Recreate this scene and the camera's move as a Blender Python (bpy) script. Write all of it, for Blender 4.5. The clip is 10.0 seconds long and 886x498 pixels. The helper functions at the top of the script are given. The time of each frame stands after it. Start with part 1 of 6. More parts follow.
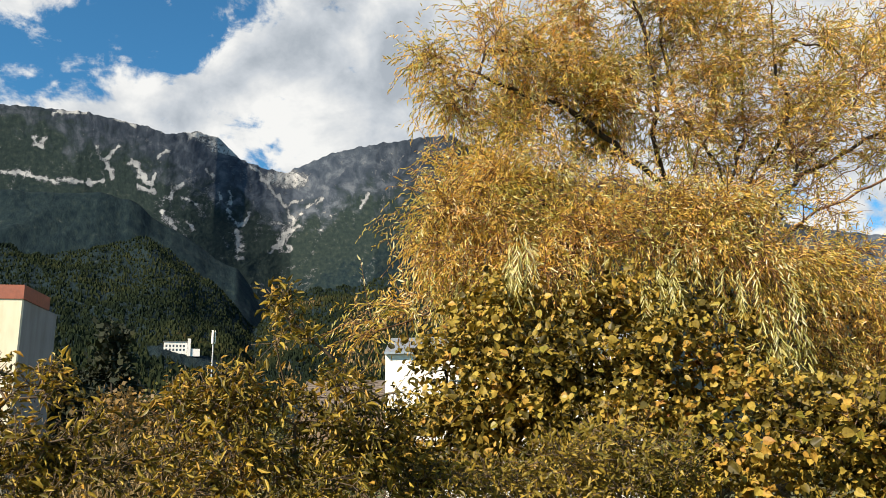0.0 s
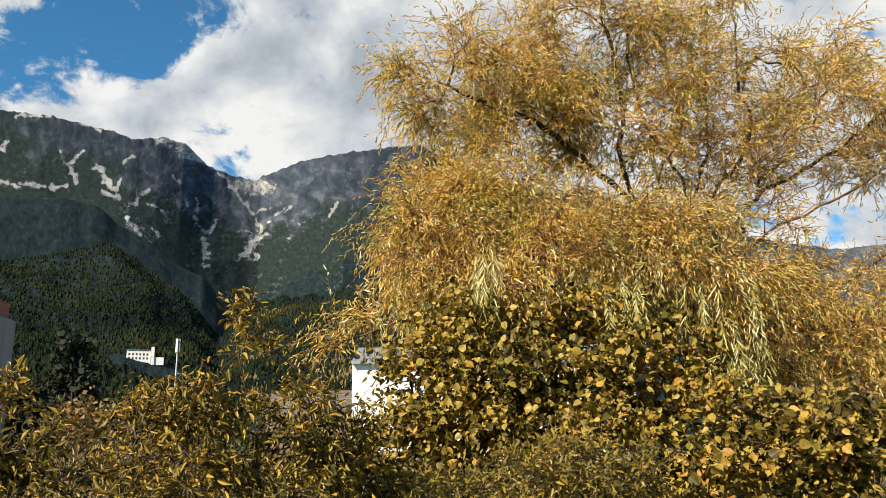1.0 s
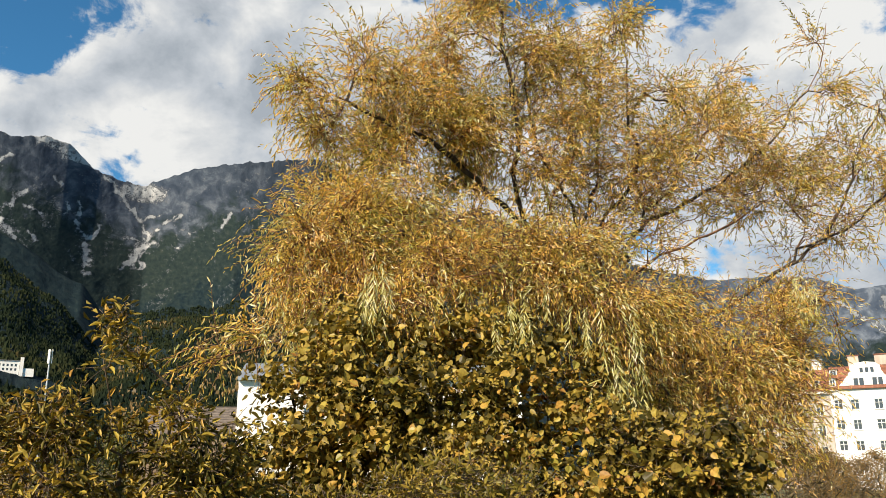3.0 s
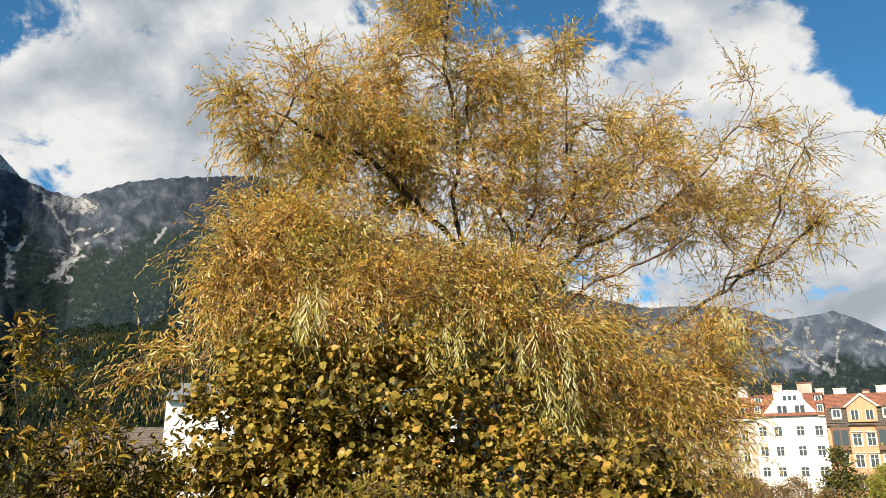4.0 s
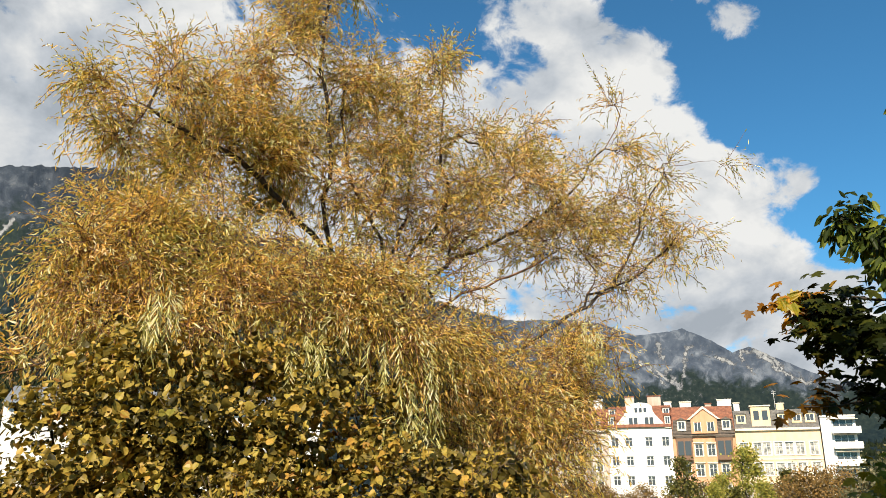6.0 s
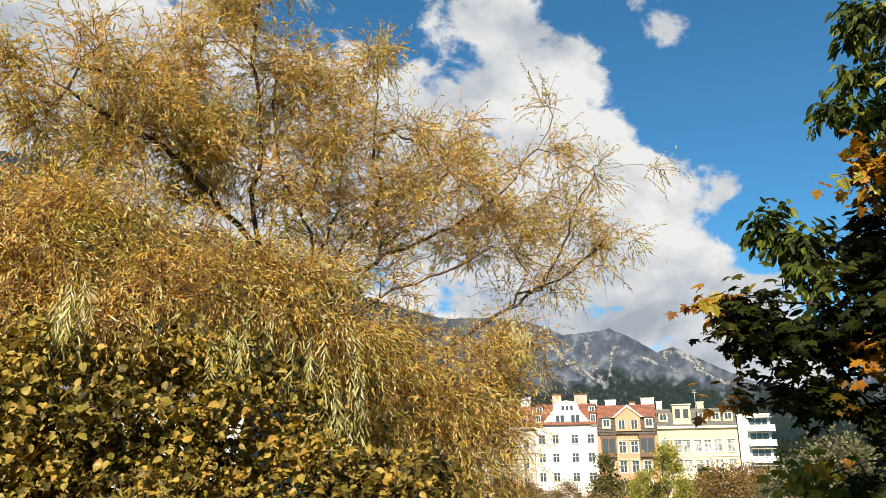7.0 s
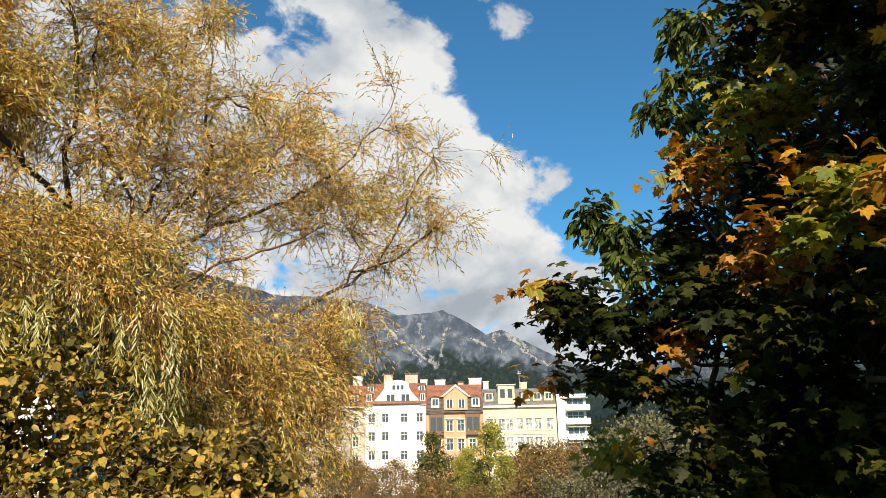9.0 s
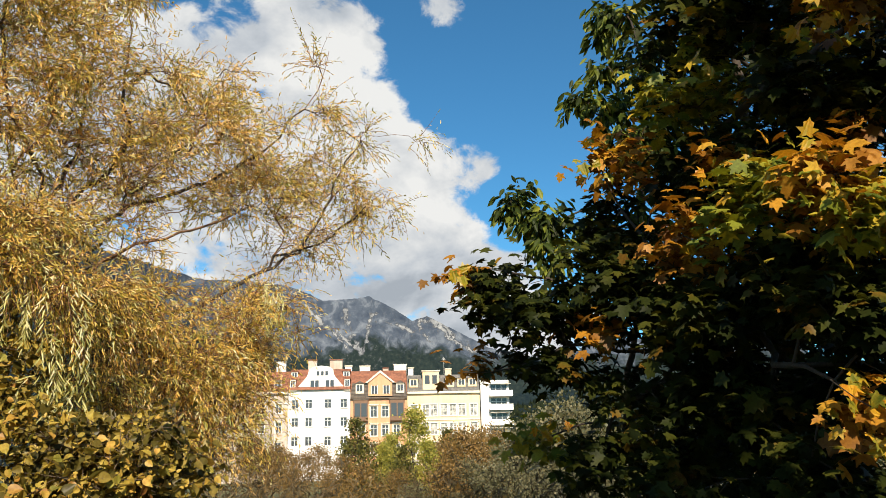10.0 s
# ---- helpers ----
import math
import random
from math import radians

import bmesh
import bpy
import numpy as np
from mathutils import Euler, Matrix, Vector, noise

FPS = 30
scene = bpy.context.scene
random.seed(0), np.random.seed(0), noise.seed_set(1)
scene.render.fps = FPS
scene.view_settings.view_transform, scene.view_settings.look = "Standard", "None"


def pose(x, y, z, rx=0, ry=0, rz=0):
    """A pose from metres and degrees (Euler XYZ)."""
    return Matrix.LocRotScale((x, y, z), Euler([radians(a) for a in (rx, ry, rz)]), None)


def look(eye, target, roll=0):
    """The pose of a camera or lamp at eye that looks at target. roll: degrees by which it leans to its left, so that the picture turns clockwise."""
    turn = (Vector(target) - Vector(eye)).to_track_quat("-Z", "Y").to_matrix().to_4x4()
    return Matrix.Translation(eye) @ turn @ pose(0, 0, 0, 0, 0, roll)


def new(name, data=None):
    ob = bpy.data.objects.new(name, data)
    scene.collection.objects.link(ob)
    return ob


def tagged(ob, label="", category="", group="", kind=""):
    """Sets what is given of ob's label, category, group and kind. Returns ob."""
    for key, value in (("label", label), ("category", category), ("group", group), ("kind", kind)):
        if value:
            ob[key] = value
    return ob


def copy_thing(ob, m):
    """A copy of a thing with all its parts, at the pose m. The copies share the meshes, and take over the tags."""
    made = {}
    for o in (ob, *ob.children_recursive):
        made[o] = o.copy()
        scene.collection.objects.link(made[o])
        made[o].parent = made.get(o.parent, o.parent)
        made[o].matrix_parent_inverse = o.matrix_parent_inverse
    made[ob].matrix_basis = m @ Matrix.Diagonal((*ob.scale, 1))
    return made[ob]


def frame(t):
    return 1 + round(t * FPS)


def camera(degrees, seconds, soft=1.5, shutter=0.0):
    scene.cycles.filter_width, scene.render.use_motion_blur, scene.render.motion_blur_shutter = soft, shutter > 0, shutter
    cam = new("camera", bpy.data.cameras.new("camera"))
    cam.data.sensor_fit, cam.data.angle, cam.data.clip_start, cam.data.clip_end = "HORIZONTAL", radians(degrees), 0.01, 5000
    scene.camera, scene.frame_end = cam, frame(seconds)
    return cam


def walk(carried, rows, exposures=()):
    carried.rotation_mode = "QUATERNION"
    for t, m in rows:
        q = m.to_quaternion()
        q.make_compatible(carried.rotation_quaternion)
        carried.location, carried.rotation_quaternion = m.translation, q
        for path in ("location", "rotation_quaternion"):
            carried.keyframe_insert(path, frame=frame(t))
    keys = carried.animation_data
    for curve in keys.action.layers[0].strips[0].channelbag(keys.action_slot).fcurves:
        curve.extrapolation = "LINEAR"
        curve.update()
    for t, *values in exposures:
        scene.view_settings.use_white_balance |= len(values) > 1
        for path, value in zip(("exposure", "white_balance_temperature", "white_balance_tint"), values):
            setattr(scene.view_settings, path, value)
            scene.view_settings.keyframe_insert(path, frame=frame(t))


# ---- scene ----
EYE = 1.7
cam = camera(58.66, 10.0, soft=0.9)
# seconds, place of the eye from its first place, turn, pitch, lean
ROWS = [
    (0.0, 0.0000, 0.0000, 0.0001, 0.000, 12.877, 0.699),
    (0.5, 0.0083, -0.0046, 0.0036, -0.983, 13.238, 0.946),
    (1.0, 0.0143, -0.0112, 0.0043, -2.342, 13.559, 0.640),
    (1.5, 0.0203, -0.0133, 0.0057, -4.067, 14.149, 0.363),
    (2.0, 0.0293, -0.0115, 0.0076, -5.887, 14.332, 0.446),
    (2.5, 0.0374, 0.0049, 0.0113, -8.043, 14.346, 0.372),
    (4.0, 0.0728, 0.0596, 0.0173, -14.916, 16.453, -0.098),
    (4.5, 0.0812, 0.0789, 0.0247, -17.484, 16.921, -0.187),
    (5.0, 0.0988, 0.1046, 0.0317, -19.780, 16.868, -0.104),
    (5.5, 0.1142, 0.1278, 0.0401, -22.126, 16.935, -0.038),
    (7.0, 0.1792, 0.1817, 0.0527, -29.525, 16.832, 0.309),
    (7.5, 0.1994, 0.1980, 0.0596, -32.380, 16.371, 0.118),
    (8.0, 0.2299, 0.2143, 0.0629, -35.814, 16.053, 0.382),
    (8.5, 0.2557, 0.2262, 0.0650, -38.719, 15.581, 0.572),
    (9.0, 0.2655, 0.2321, 0.0661, -41.489, 15.220, 1.006),
    (9.5, 0.2782, 0.2307, 0.0651, -44.051, 14.675, 1.269),
    (10.0, 0.2936, 0.2308, 0.0591, -46.852, 14.128, 1.333),
]
walk(cam, [(t, pose(x, y, EYE + z, 90 + pitch, roll, yaw)) for t, x, y, z, yaw, pitch, roll in ROWS], exposures=[(0.0, 0.87), (1.0, 0.83), (2.0, 0.77), (2.5, 0.76), (10.0, 0.77)])

rng = np.random.default_rng(7)


def polar(az, el, d):
    """The place at a bearing and an elevation (degrees) and a level distance d from the start."""
    a = radians(az)
    return Vector((d * math.sin(a), d * math.cos(a), EYE + d * math.tan(radians(el))))


# ---- light: autumn afternoon, sun behind the walker's left shoulder ----
SUN_AZ, SUN_EL = -138.0, 35.0
sun_way = Vector((math.sin(radians(SUN_AZ)) * math.cos(radians(SUN_EL)), math.cos(radians(SUN_AZ)) * math.cos(radians(SUN_EL)), math.sin(radians(SUN_EL))))
sun_data = bpy.data.lights.new("sun", "SUN")
sun_data.energy, sun_data.angle, sun_data.color = 5.0, radians(0.53), (1.0, 0.86, 0.66)
sun = new("sun", sun_data)
sun.matrix_world = look(sun_way * 60, (0, 0, 0))


class Nodes:
    """A short way to write node trees."""

    def __init__(self, tree):
        self.tree = tree
        tree.nodes.clear()

    def add(self, kind, links=(), **values):
        node = self.tree.nodes.new(kind)
        for key, value in values.items():
            setattr(node, key, value)
        for slot, value in dict(links).items():
            if isinstance(value, bpy.types.NodeSocket):
                self.tree.links.new(value, node.inputs[slot])
            else:
                node.inputs[slot].default_value = value
        return node

    def math(self, op, a, b=0.0, clamp=False):
        return self.add("ShaderNodeMath", {0: a, 1: b}, operation=op, use_clamp=clamp).outputs[0]

    def noise(self, vector, scale, detail=4.0, rough=0.55, warp=0.0):
        return self.add("ShaderNodeTexNoise", {"Vector": vector, "Scale": scale, "Detail": detail, "Roughness": rough, "Distortion": warp}).outputs["Fac"]

    def ramp(self, fac, stops, interpolation="LINEAR"):
        node = self.add("ShaderNodeValToRGB", {"Fac": fac})
        node.color_ramp.interpolation = interpolation
        while len(node.color_ramp.elements) < len(stops):
            node.color_ramp.elements.new(0.5)
        for element, (place, colour) in zip(node.color_ramp.elements, stops):
            element.position, element.color = place, (*colour, 1)
        return node.outputs[0]

    def mix(self, fac, a, b, blend="MIX"):
        node = self.add("ShaderNodeMix", {0: fac}, data_type="RGBA", blend_type=blend)
        for slot, value in ((6, a), (7, b)):
            if isinstance(value, bpy.types.NodeSocket):
                self.tree.links.new(value, node.inputs[slot])
            else:
                node.inputs[slot].default_value = (*value, 1)
        return node.outputs[2]


world = bpy.data.worlds.new("sky")
scene.world = world
world.use_nodes = True
n = Nodes(world.node_tree)
sky = n.add("ShaderNodeTexSky", sky_type="NISHITA", sun_disc=False, sun_elevation=radians(SUN_EL), sun_rotation=radians(SUN_AZ), altitude=600.0, air_density=1.0, dust_density=0.35, ozone_density=2.5)
way = n.add("ShaderNodeTexCoord").outputs["Generated"]
# a broken autumn cloud deck: billows from noise, with the larger banks and openings set by bearing
stretched = n.add("ShaderNodeMapping", {"Vector": way, "Scale": (1.0, 1.0, 1.35)}).outputs[0]
billow = n.noise(stretched, 5.2, 10.0, 0.60, 0.35)
broad = n.noise(stretched, 1.9, 4.0, 0.5, 0.2)
fine = n.noise(stretched, 17.0, 8.0, 0.62, 0.3)
cover = n.math("ADD", n.math("MULTIPLY", n.math("SUBTRACT", billow, 0.5), 3.2), n.math("ADD", n.math("MULTIPLY", n.math("SUBTRACT", fine, 0.5), 2.8), n.math("MULTIPLY", n.math("SUBTRACT", broad, 0.70), 0.9)))
# bearing, elevation, half-width in degrees, weight
BANKS_WEST = [
    (-26.7, 22.4, 2.2, -0.2), (-22.1, 26.5, 2, -0.12),
    (-30, 29, 4, 0.4), (-30.5, 24.6, 2.6, -0.32), (-27.4, 24.8, 2.6, -0.3), (-21, 25.6, 2.2, -0.24), (-18.5, 27.5, 2, -0.12), (-25, 22.2, 2.5, 0.26), (-17.6, 23.2, 2.2, 0.26), (-23.5, 27.5, 1.6, 0.16),
    (-12.2, 19.2, 2, -0.34), (-13.5, 23, 4, 0.3), (-16, 20, 2.5, 0.12), (-4, 27, 9, 0.34), (-8, 21.5, 4, 0.12), (-1.5, 22, 2, -0.14), (-21.3, 22.6, 2, 0.16), (-25.2, 23.5, 1.6, 0.1),
    (-29.5, 26.7, 1.4, 0.2),
]
BANKS_NORTH = [
    (5, 24, 9, 0.22), (14, 21, 8, 0.22), (12, 33.8, 3.5, -0.4), (20, 34, 4, -0.46), (20.5, 30.5, 2.5, 0.22), (26.5, 33, 3.4, -0.46), (29, 24, 8, 0.3), (34, 30, 4, 0.34),
    (39.6, 26.2, 4.2, 0.42), (30, 14, 6, 0.3), (40, 20, 5, 0.36), (41, 33.5, 3, -0.36), (40.8, 29.3, 1.6, 0.28), (25.2, 33.2, 2, -0.3), (30.9, 29.8, 1.8, -0.22), (30.5, 30.2, 1.6, -0.28),
]
BANKS_EAST = [
    (45.5, 18, 4.5, 0.42), (45.6, 22.6, 3, 0.38), (46.5, 13, 4, 0.36), (48.6, 20.5, 2, 0.22), (47.8, 30.3, 1.7, 0.3), (46, 29, 2.6, -0.3), (48.5, 26, 4, -0.34), (53, 22, 5, -0.46),
    (54.5, 16.5, 3, -0.34), (60, 24, 11, -0.6), (54.5, 26.4, 1.2, 0.5), (50.9, 20.2, 1.9, 0.3), (50, 10.5, 3.5, 0.44), (54, 8, 4.5, 0.44), (42.4, 31.8, 3.2, -0.5), (45.7, 27.3, 2.2, -0.42),
    (47.6, 24.7, 2, -0.3), (48.3, 22, 1.6, 0.3), (47.7, 30.9, 1.5, 0.16), (46.7, 28.6, 1, 0.16), (55.4, 26.3, 0.8, 0.36), (51, 20.1, 1, 0.26), (49, 23.3, 0.7, 0.3),
]
for az, el, wide, weight in [(10, 24, 42, .34)] + BANKS_WEST + BANKS_NORTH + BANKS_EAST:
    c = (math.sin(radians(az)) * math.cos(radians(el)), math.cos(radians(az)) * math.cos(radians(el)), math.sin(radians(el)))
    near = n.add("ShaderNodeVectorMath", {0: way, 1: c}, operation="DOT_PRODUCT").outputs["Value"]
    bump = n.add("ShaderNodeMapRange", {"Value": near, "From Min": math.cos(radians(wide * 1.5)), "From Max": 1.0, "To Min": 0.0, "To Max": 1.15 * weight}, interpolation_type="SMOOTHSTEP").outputs[0]
    cover = n.math("ADD", cover, bump)
dense = n.add("ShaderNodeMapRange", {"Value": cover, "From Min": -0.10, "From Max": 0.46}, interpolation_type="SMOOTHSTEP").outputs[0]
# lit tops and grey bellies of the billows
above = n.add("ShaderNodeMapping", {"Vector": way, "Location": (0.03, 0.02, -0.05), "Scale": (1.0, 1.0, 1.35)}).outputs[0]
belly = n.math("SUBTRACT", n.noise(above, 5.2, 6.0, 0.55, 0.35), n.noise(stretched, 5.2, 6.0, 0.55, 0.35))
shape = n.math("ADD", n.math("MULTIPLY", belly, 2.0), n.math("ADD", n.math("MULTIPLY", fine, 0.65), n.math("ADD", n.math("MULTIPLY", billow, 0.35), n.math("MULTIPLY", n.noise(way, 3.1, 3.0), 0.55))))
# greyer masses and brighter heads
for az, el, wide, weight in ((-4, 28, 9, -.17), (6, 23, 7, -.12), (-14, 23, 4, .10), (36, 25, 6, .10), (45, 14, 4, .10), (40, 16.5, 3, -.14), (-30, 28.5, 4, .08), (-9.4, 28.4, 5, -.16), (-9.7, 21.7, 3, .12), (45.3, 14.6, 4, -.16), (43.6, 11.8, 3, -.14), (47.1, 18.7, 2.5, .14), (40.2, 27.1, 2.5, .14)):
    c = (math.sin(radians(az)) * math.cos(radians(el)), math.cos(radians(az)) * math.cos(radians(el)), math.sin(radians(el)))
    near = n.add("ShaderNodeVectorMath", {0: way, 1: c}, operation="DOT_PRODUCT").outputs["Value"]
    shape = n.math("ADD", shape, n.add("ShaderNodeMapRange", {"Value": near, "From Min": math.cos(radians(wide * 1.5)), "From Max": 1.0, "To Min": 0.0, "To Max": weight}, interpolation_type="SMOOTHSTEP").outputs[0])
cloud = n.ramp(shape, [(0.30, (3.2, 3.55, 3.95)), (0.57, (4.5, 4.80, 5.15)), (0.75, (5.6, 5.75, 5.85)), (0.96, (6.95, 6.95, 6.8))])
deep = n.mix(1.0, sky.outputs[0], (0.45, 0.99, 1.14), "MULTIPLY")
shade = n.mix(dense, deep, cloud)
back = n.add("ShaderNodeBackground", {"Color": shade, "Strength": 0.073})
n.add("ShaderNodeOutputWorld", {"Surface": back.outputs[0]})


# ---- materials ----
def material(name):
    m = bpy.data.materials.new(name)
    m.use_nodes = True
    return m, Nodes(m.node_tree)


def finish(n, colour, rough=0.6, bump=None, strength=0.3, depth=0.02, metal=0.0, coat=0.0, spec=0.5):
    links = {"Base Color": colour, "Roughness": rough, "Metallic": metal, "Coat Weight": coat, "Specular IOR Level": spec}
    if not isinstance(colour, bpy.types.NodeSocket):
        links["Base Color"] = (*colour, 1)
    if bump is not None:
        links["Normal"] = n.add("ShaderNodeBump", {"Height": bump, "Strength": strength, "Distance": depth}).outputs[0]
    shader = n.add("ShaderNodeBsdfPrincipled", links)
    n.add("ShaderNodeOutputMaterial", {"Surface": shader.outputs[0]})


def leaf_material(name, stops, sheen=0.40, through_light=0.28, per_object=False, gloss=0.5, patchy=0.28):
    """Leaves: each its own tint out of the stops, mottled, letting some light through."""
    m, n = material(name)
    if per_object:
        one = n.add("ShaderNodeObjectInfo").outputs["Random"]
    else:
        one = n.add("ShaderNodeNewGeometry").outputs["Random Per Island"]
    place = n.add("ShaderNodeTexCoord").outputs["Object"]
    patch = n.noise(place, 2.2, 2.0)
    fac = n.math("ADD", n.math("MULTIPLY", one, 1 - patchy), n.math("MULTIPLY", n.math("SUBTRACT", patch, 0.36), 3.6 * patchy), True)
    colour = n.ramp(fac, stops)
    mottle = n.ramp(n.noise(place, 60.0, 3.0), [(0.35, (0.62, 0.55, 0.45)), (0.6, (1, 1, 1))])
    colour = n.mix(0.7, colour, mottle, "MULTIPLY")
    front = n.add("ShaderNodeBsdfPrincipled", {"Base Color": colour, "Roughness": sheen, "Specular IOR Level": gloss})
    warm = n.mix(1.0, colour, (1.25, 1.1, 0.55), "MULTIPLY")
    back = n.add("ShaderNodeBsdfTranslucent", {"Color": warm})
    both = n.add("ShaderNodeMixShader", {0: through_light, 1: front.outputs[0], 2: back.outputs[0]})
    n.add("ShaderNodeOutputMaterial", {"Surface": both.outputs[0]})
    return m


def bark_material(name, dark, light):
    m, n = material(name)
    place = n.add("ShaderNodeTexCoord").outputs["Object"]
    long = n.add("ShaderNodeMapping", {"Vector": place, "Scale": (1, 1, 0.25)}).outputs[0]
    ridge = n.noise(long, 45.0, 5.0, 0.65)
    finish(n, n.ramp(n.math("ADD", n.math("MULTIPLY", ridge, 0.6), n.math("MULTIPLY", n.noise(place, 6.0), 0.4)), [(0.35, dark), (0.65, light)]), 0.85, ridge, 0.6, 0.01)
    return m


def plaster(name, colour, stain=(0.75, 0.72, 0.68), scale=0.35):
    m, n = material(name)
    place = n.add("ShaderNodeTexCoord").outputs["Object"]
    streak = n.add("ShaderNodeMapping", {"Vector": place, "Scale": (1, 1, 0.2)}).outputs[0]
    tone = n.ramp(n.math("ADD", n.math("MULTIPLY", n.noise(streak, 1.3, 5.0), 0.6), n.math("MULTIPLY", n.noise(place, scale, 4.0), 0.4)), [(0.36, stain), (0.56, (1, 1, 1))])
    finish(n, n.mix(1.0, tone, colour, "MULTIPLY"), 0.85, n.noise(place, 30.0, 4.0), 0.25, 0.01)
    return m


def roof_tiles(name, dark, light):
    m, n = material(name)
    place = n.add("ShaderNodeTexCoord").outputs["Object"]
    rows = n.add("ShaderNodeTexWave", {"Vector": place, "Scale": 1.3, "Distortion": 0.6, "Detail": 1.0}, bands_direction="Z").outputs["Fac"]
    tone = n.math("ADD", n.math("MULTIPLY", n.noise(place, 2.5, 6.0), 0.75), n.math("MULTIPLY", rows, 0.2))
    finish(n, n.ramp(tone, [(0.36, dark), (0.7, light)]), 0.75, rows, 0.6, 0.06)
    return m


def plain(name, colour, rough=0.5, metal=0.0):
    m, n = material(name)
    place = n.add("ShaderNodeTexCoord").outputs["Object"]
    tone = n.ramp(n.noise(place, 4.0, 4.0), [(0.3, tuple(0.78 * c for c in colour)), (0.65, colour)])
    finish(n, tone, rough, metal=metal)
    return m


# the palest willow stops also put glossy highlights into the leaf colour
WILLOW_LEAF = leaf_material("willow_leaves", [(0.0, (.15, .15, .02)), (0.20, (.38, .34, .05)), (0.42, (.68, .52, .11)), (0.64, (.82, .55, .14)), (0.84, (.76, .42, .10)), (1.0, (.88, .78, .55))], 0.30, 0.42, patchy=0.42, gloss=0.7)
SILVER_LEAF = leaf_material("willow_leaves_silver", [(0.0, (.28, .29, .07)), (0.5, (.58, .55, .20)), (1.0, (.82, .78, .55))], 0.4, 0.3)
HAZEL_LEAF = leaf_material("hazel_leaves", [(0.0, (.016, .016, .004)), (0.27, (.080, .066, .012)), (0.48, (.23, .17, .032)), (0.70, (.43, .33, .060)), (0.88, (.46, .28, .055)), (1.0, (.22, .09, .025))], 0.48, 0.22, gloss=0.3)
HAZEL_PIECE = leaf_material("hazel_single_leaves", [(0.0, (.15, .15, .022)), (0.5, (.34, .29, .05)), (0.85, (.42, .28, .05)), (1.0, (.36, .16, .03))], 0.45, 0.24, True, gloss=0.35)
SHRUB_LEAF = leaf_material("shrub_leaves", [(0.0, (.022, .022, .006)), (0.3, (.12, .10, .018)), (0.62, (.46, .35, .06)), (1.0, (.46, .25, .055))], 0.45, 0.22, gloss=0.3)
PRIVET_LEAF = leaf_material("privet_leaves", [(0.0, (.05, .055, .008)), (0.5, (.25, .195, .032)), (1.0, (.48, .33, .06))], 0.42, 0.22, gloss=0.35)
# near-black greens put the crown's deep shade into the leaf colour
MAPLE_SHADE_LEAF = leaf_material("maple_shade_leaves", [(0.0, (.006, .010, .002)), (0.5, (.022, .030, .005)), (0.8, (.060, .064, .009)), (1.0, (.15, .075, .010))], 0.5, 0.22, gloss=0.12, patchy=0.5)
MAPLE_LIME = leaf_material("maple_yellow_green_leaves", [(0.0, (.05, .08, .008)), (0.4, (.17, .20, .02)), (0.75, (.36, .31, .03)), (1.0, (.50, .30, .025))], 0.5, 0.3, gloss=0.3)
MAPLE_AMBER = leaf_material("maple_orange_leaves", [(0.0, (.08, .05, .008)), (0.35, (.26, .11, .012)), (0.7, (.46, .22, .02)), (1.0, (.56, .36, .04))], 0.5, 0.32, gloss=0.3)
MAPLE_PIECE = leaf_material("maple_single_leaves", [(0.0, (.10, .14, .015)), (0.3, (.30, .26, .02)), (0.7, (.58, .33, .02)), (1.0, (.50, .18, .015))], 0.4, 0.35, True)
CHERRY_LEAF = leaf_material("cherry_leaves", [(0.0, (.014, .024, .005)), (0.5, (.045, .068, .011)), (0.8, (.20, .24, .035)), (1.0, (.38, .30, .04))], 0.5, 0.34, gloss=0.2)
GREEN_TREE = leaf_material("green_crowns", [(0.0, (.035, .042, .008)), (0.5, (.10, .105, .018)), (1.0, (.23, .19, .03))], 0.6, 0.2)
YELLOW_TREE = leaf_material("yellow_crowns", [(0.0, (.12, .15, .02)), (0.5, (.30, .30, .045)), (1.0, (.48, .40, .08))], 0.6, 0.2)
BROWN_TREE = leaf_material("brown_crowns", [(0.0, (.065, .048, .016)), (0.5, (.19, .12, .032)), (1.0, (.36, .20, .045))], 0.6, 0.2)
GREY_TREE = leaf_material("grey_green_crowns", [(0.0, (.06, .065, .03)), (0.5, (.13, .125, .06)), (1.0, (.22, .19, .10))], 0.6, 0.2)
DARK_TREE = leaf_material("conifer_needles", [(0.0, (.008, .013, .006)), (0.6, (.018, .026, .010)), (1.0, (.040, .042, .016))], 0.9, 0.1)
m, n = material("far_forest")
one = n.add("ShaderNodeNewGeometry").outputs["Random Per Island"]
place = n.add("ShaderNodeTexCoord").outputs["Object"]
fac = n.math("ADD", n.math("MULTIPLY", one, 0.35), n.math("MULTIPLY", n.math("SUBTRACT", n.noise(place, 0.008, 3.0), 0.38), 2.2), True)
finish(n, n.ramp(fac, [(0.0, (.009, .014, .010)), (0.45, (.016, .022, .012)), (0.8, (.030, .034, .015)), (1.0, (.052, .042, .018))]), 1.0, spec=0.0)
FAR_FOREST = m
STRAW = leaf_material("dry_grass", [(0.0, (.15, .11, .045)), (0.5, (.30, .22, .095)), (1.0, (.50, .38, .19))], 0.6, 0.2)
THICKET_LEAF = leaf_material("withered_leaves", [(0.0, (.03, .025, .012)), (0.5, (.085, .062, .028)), (1.0, (.20, .145, .07))], 0.6, 0.2)
BARK = bark_material("willow_bark", (.016, .012, .009), (.08, .055, .036))
TWIG = bark_material("willow_twigs", (.065, .030, .014), (.27, .13, .052))
DARK_BARK = bark_material("dark_bark", (.018, .014, .011), (.07, .05, .035))
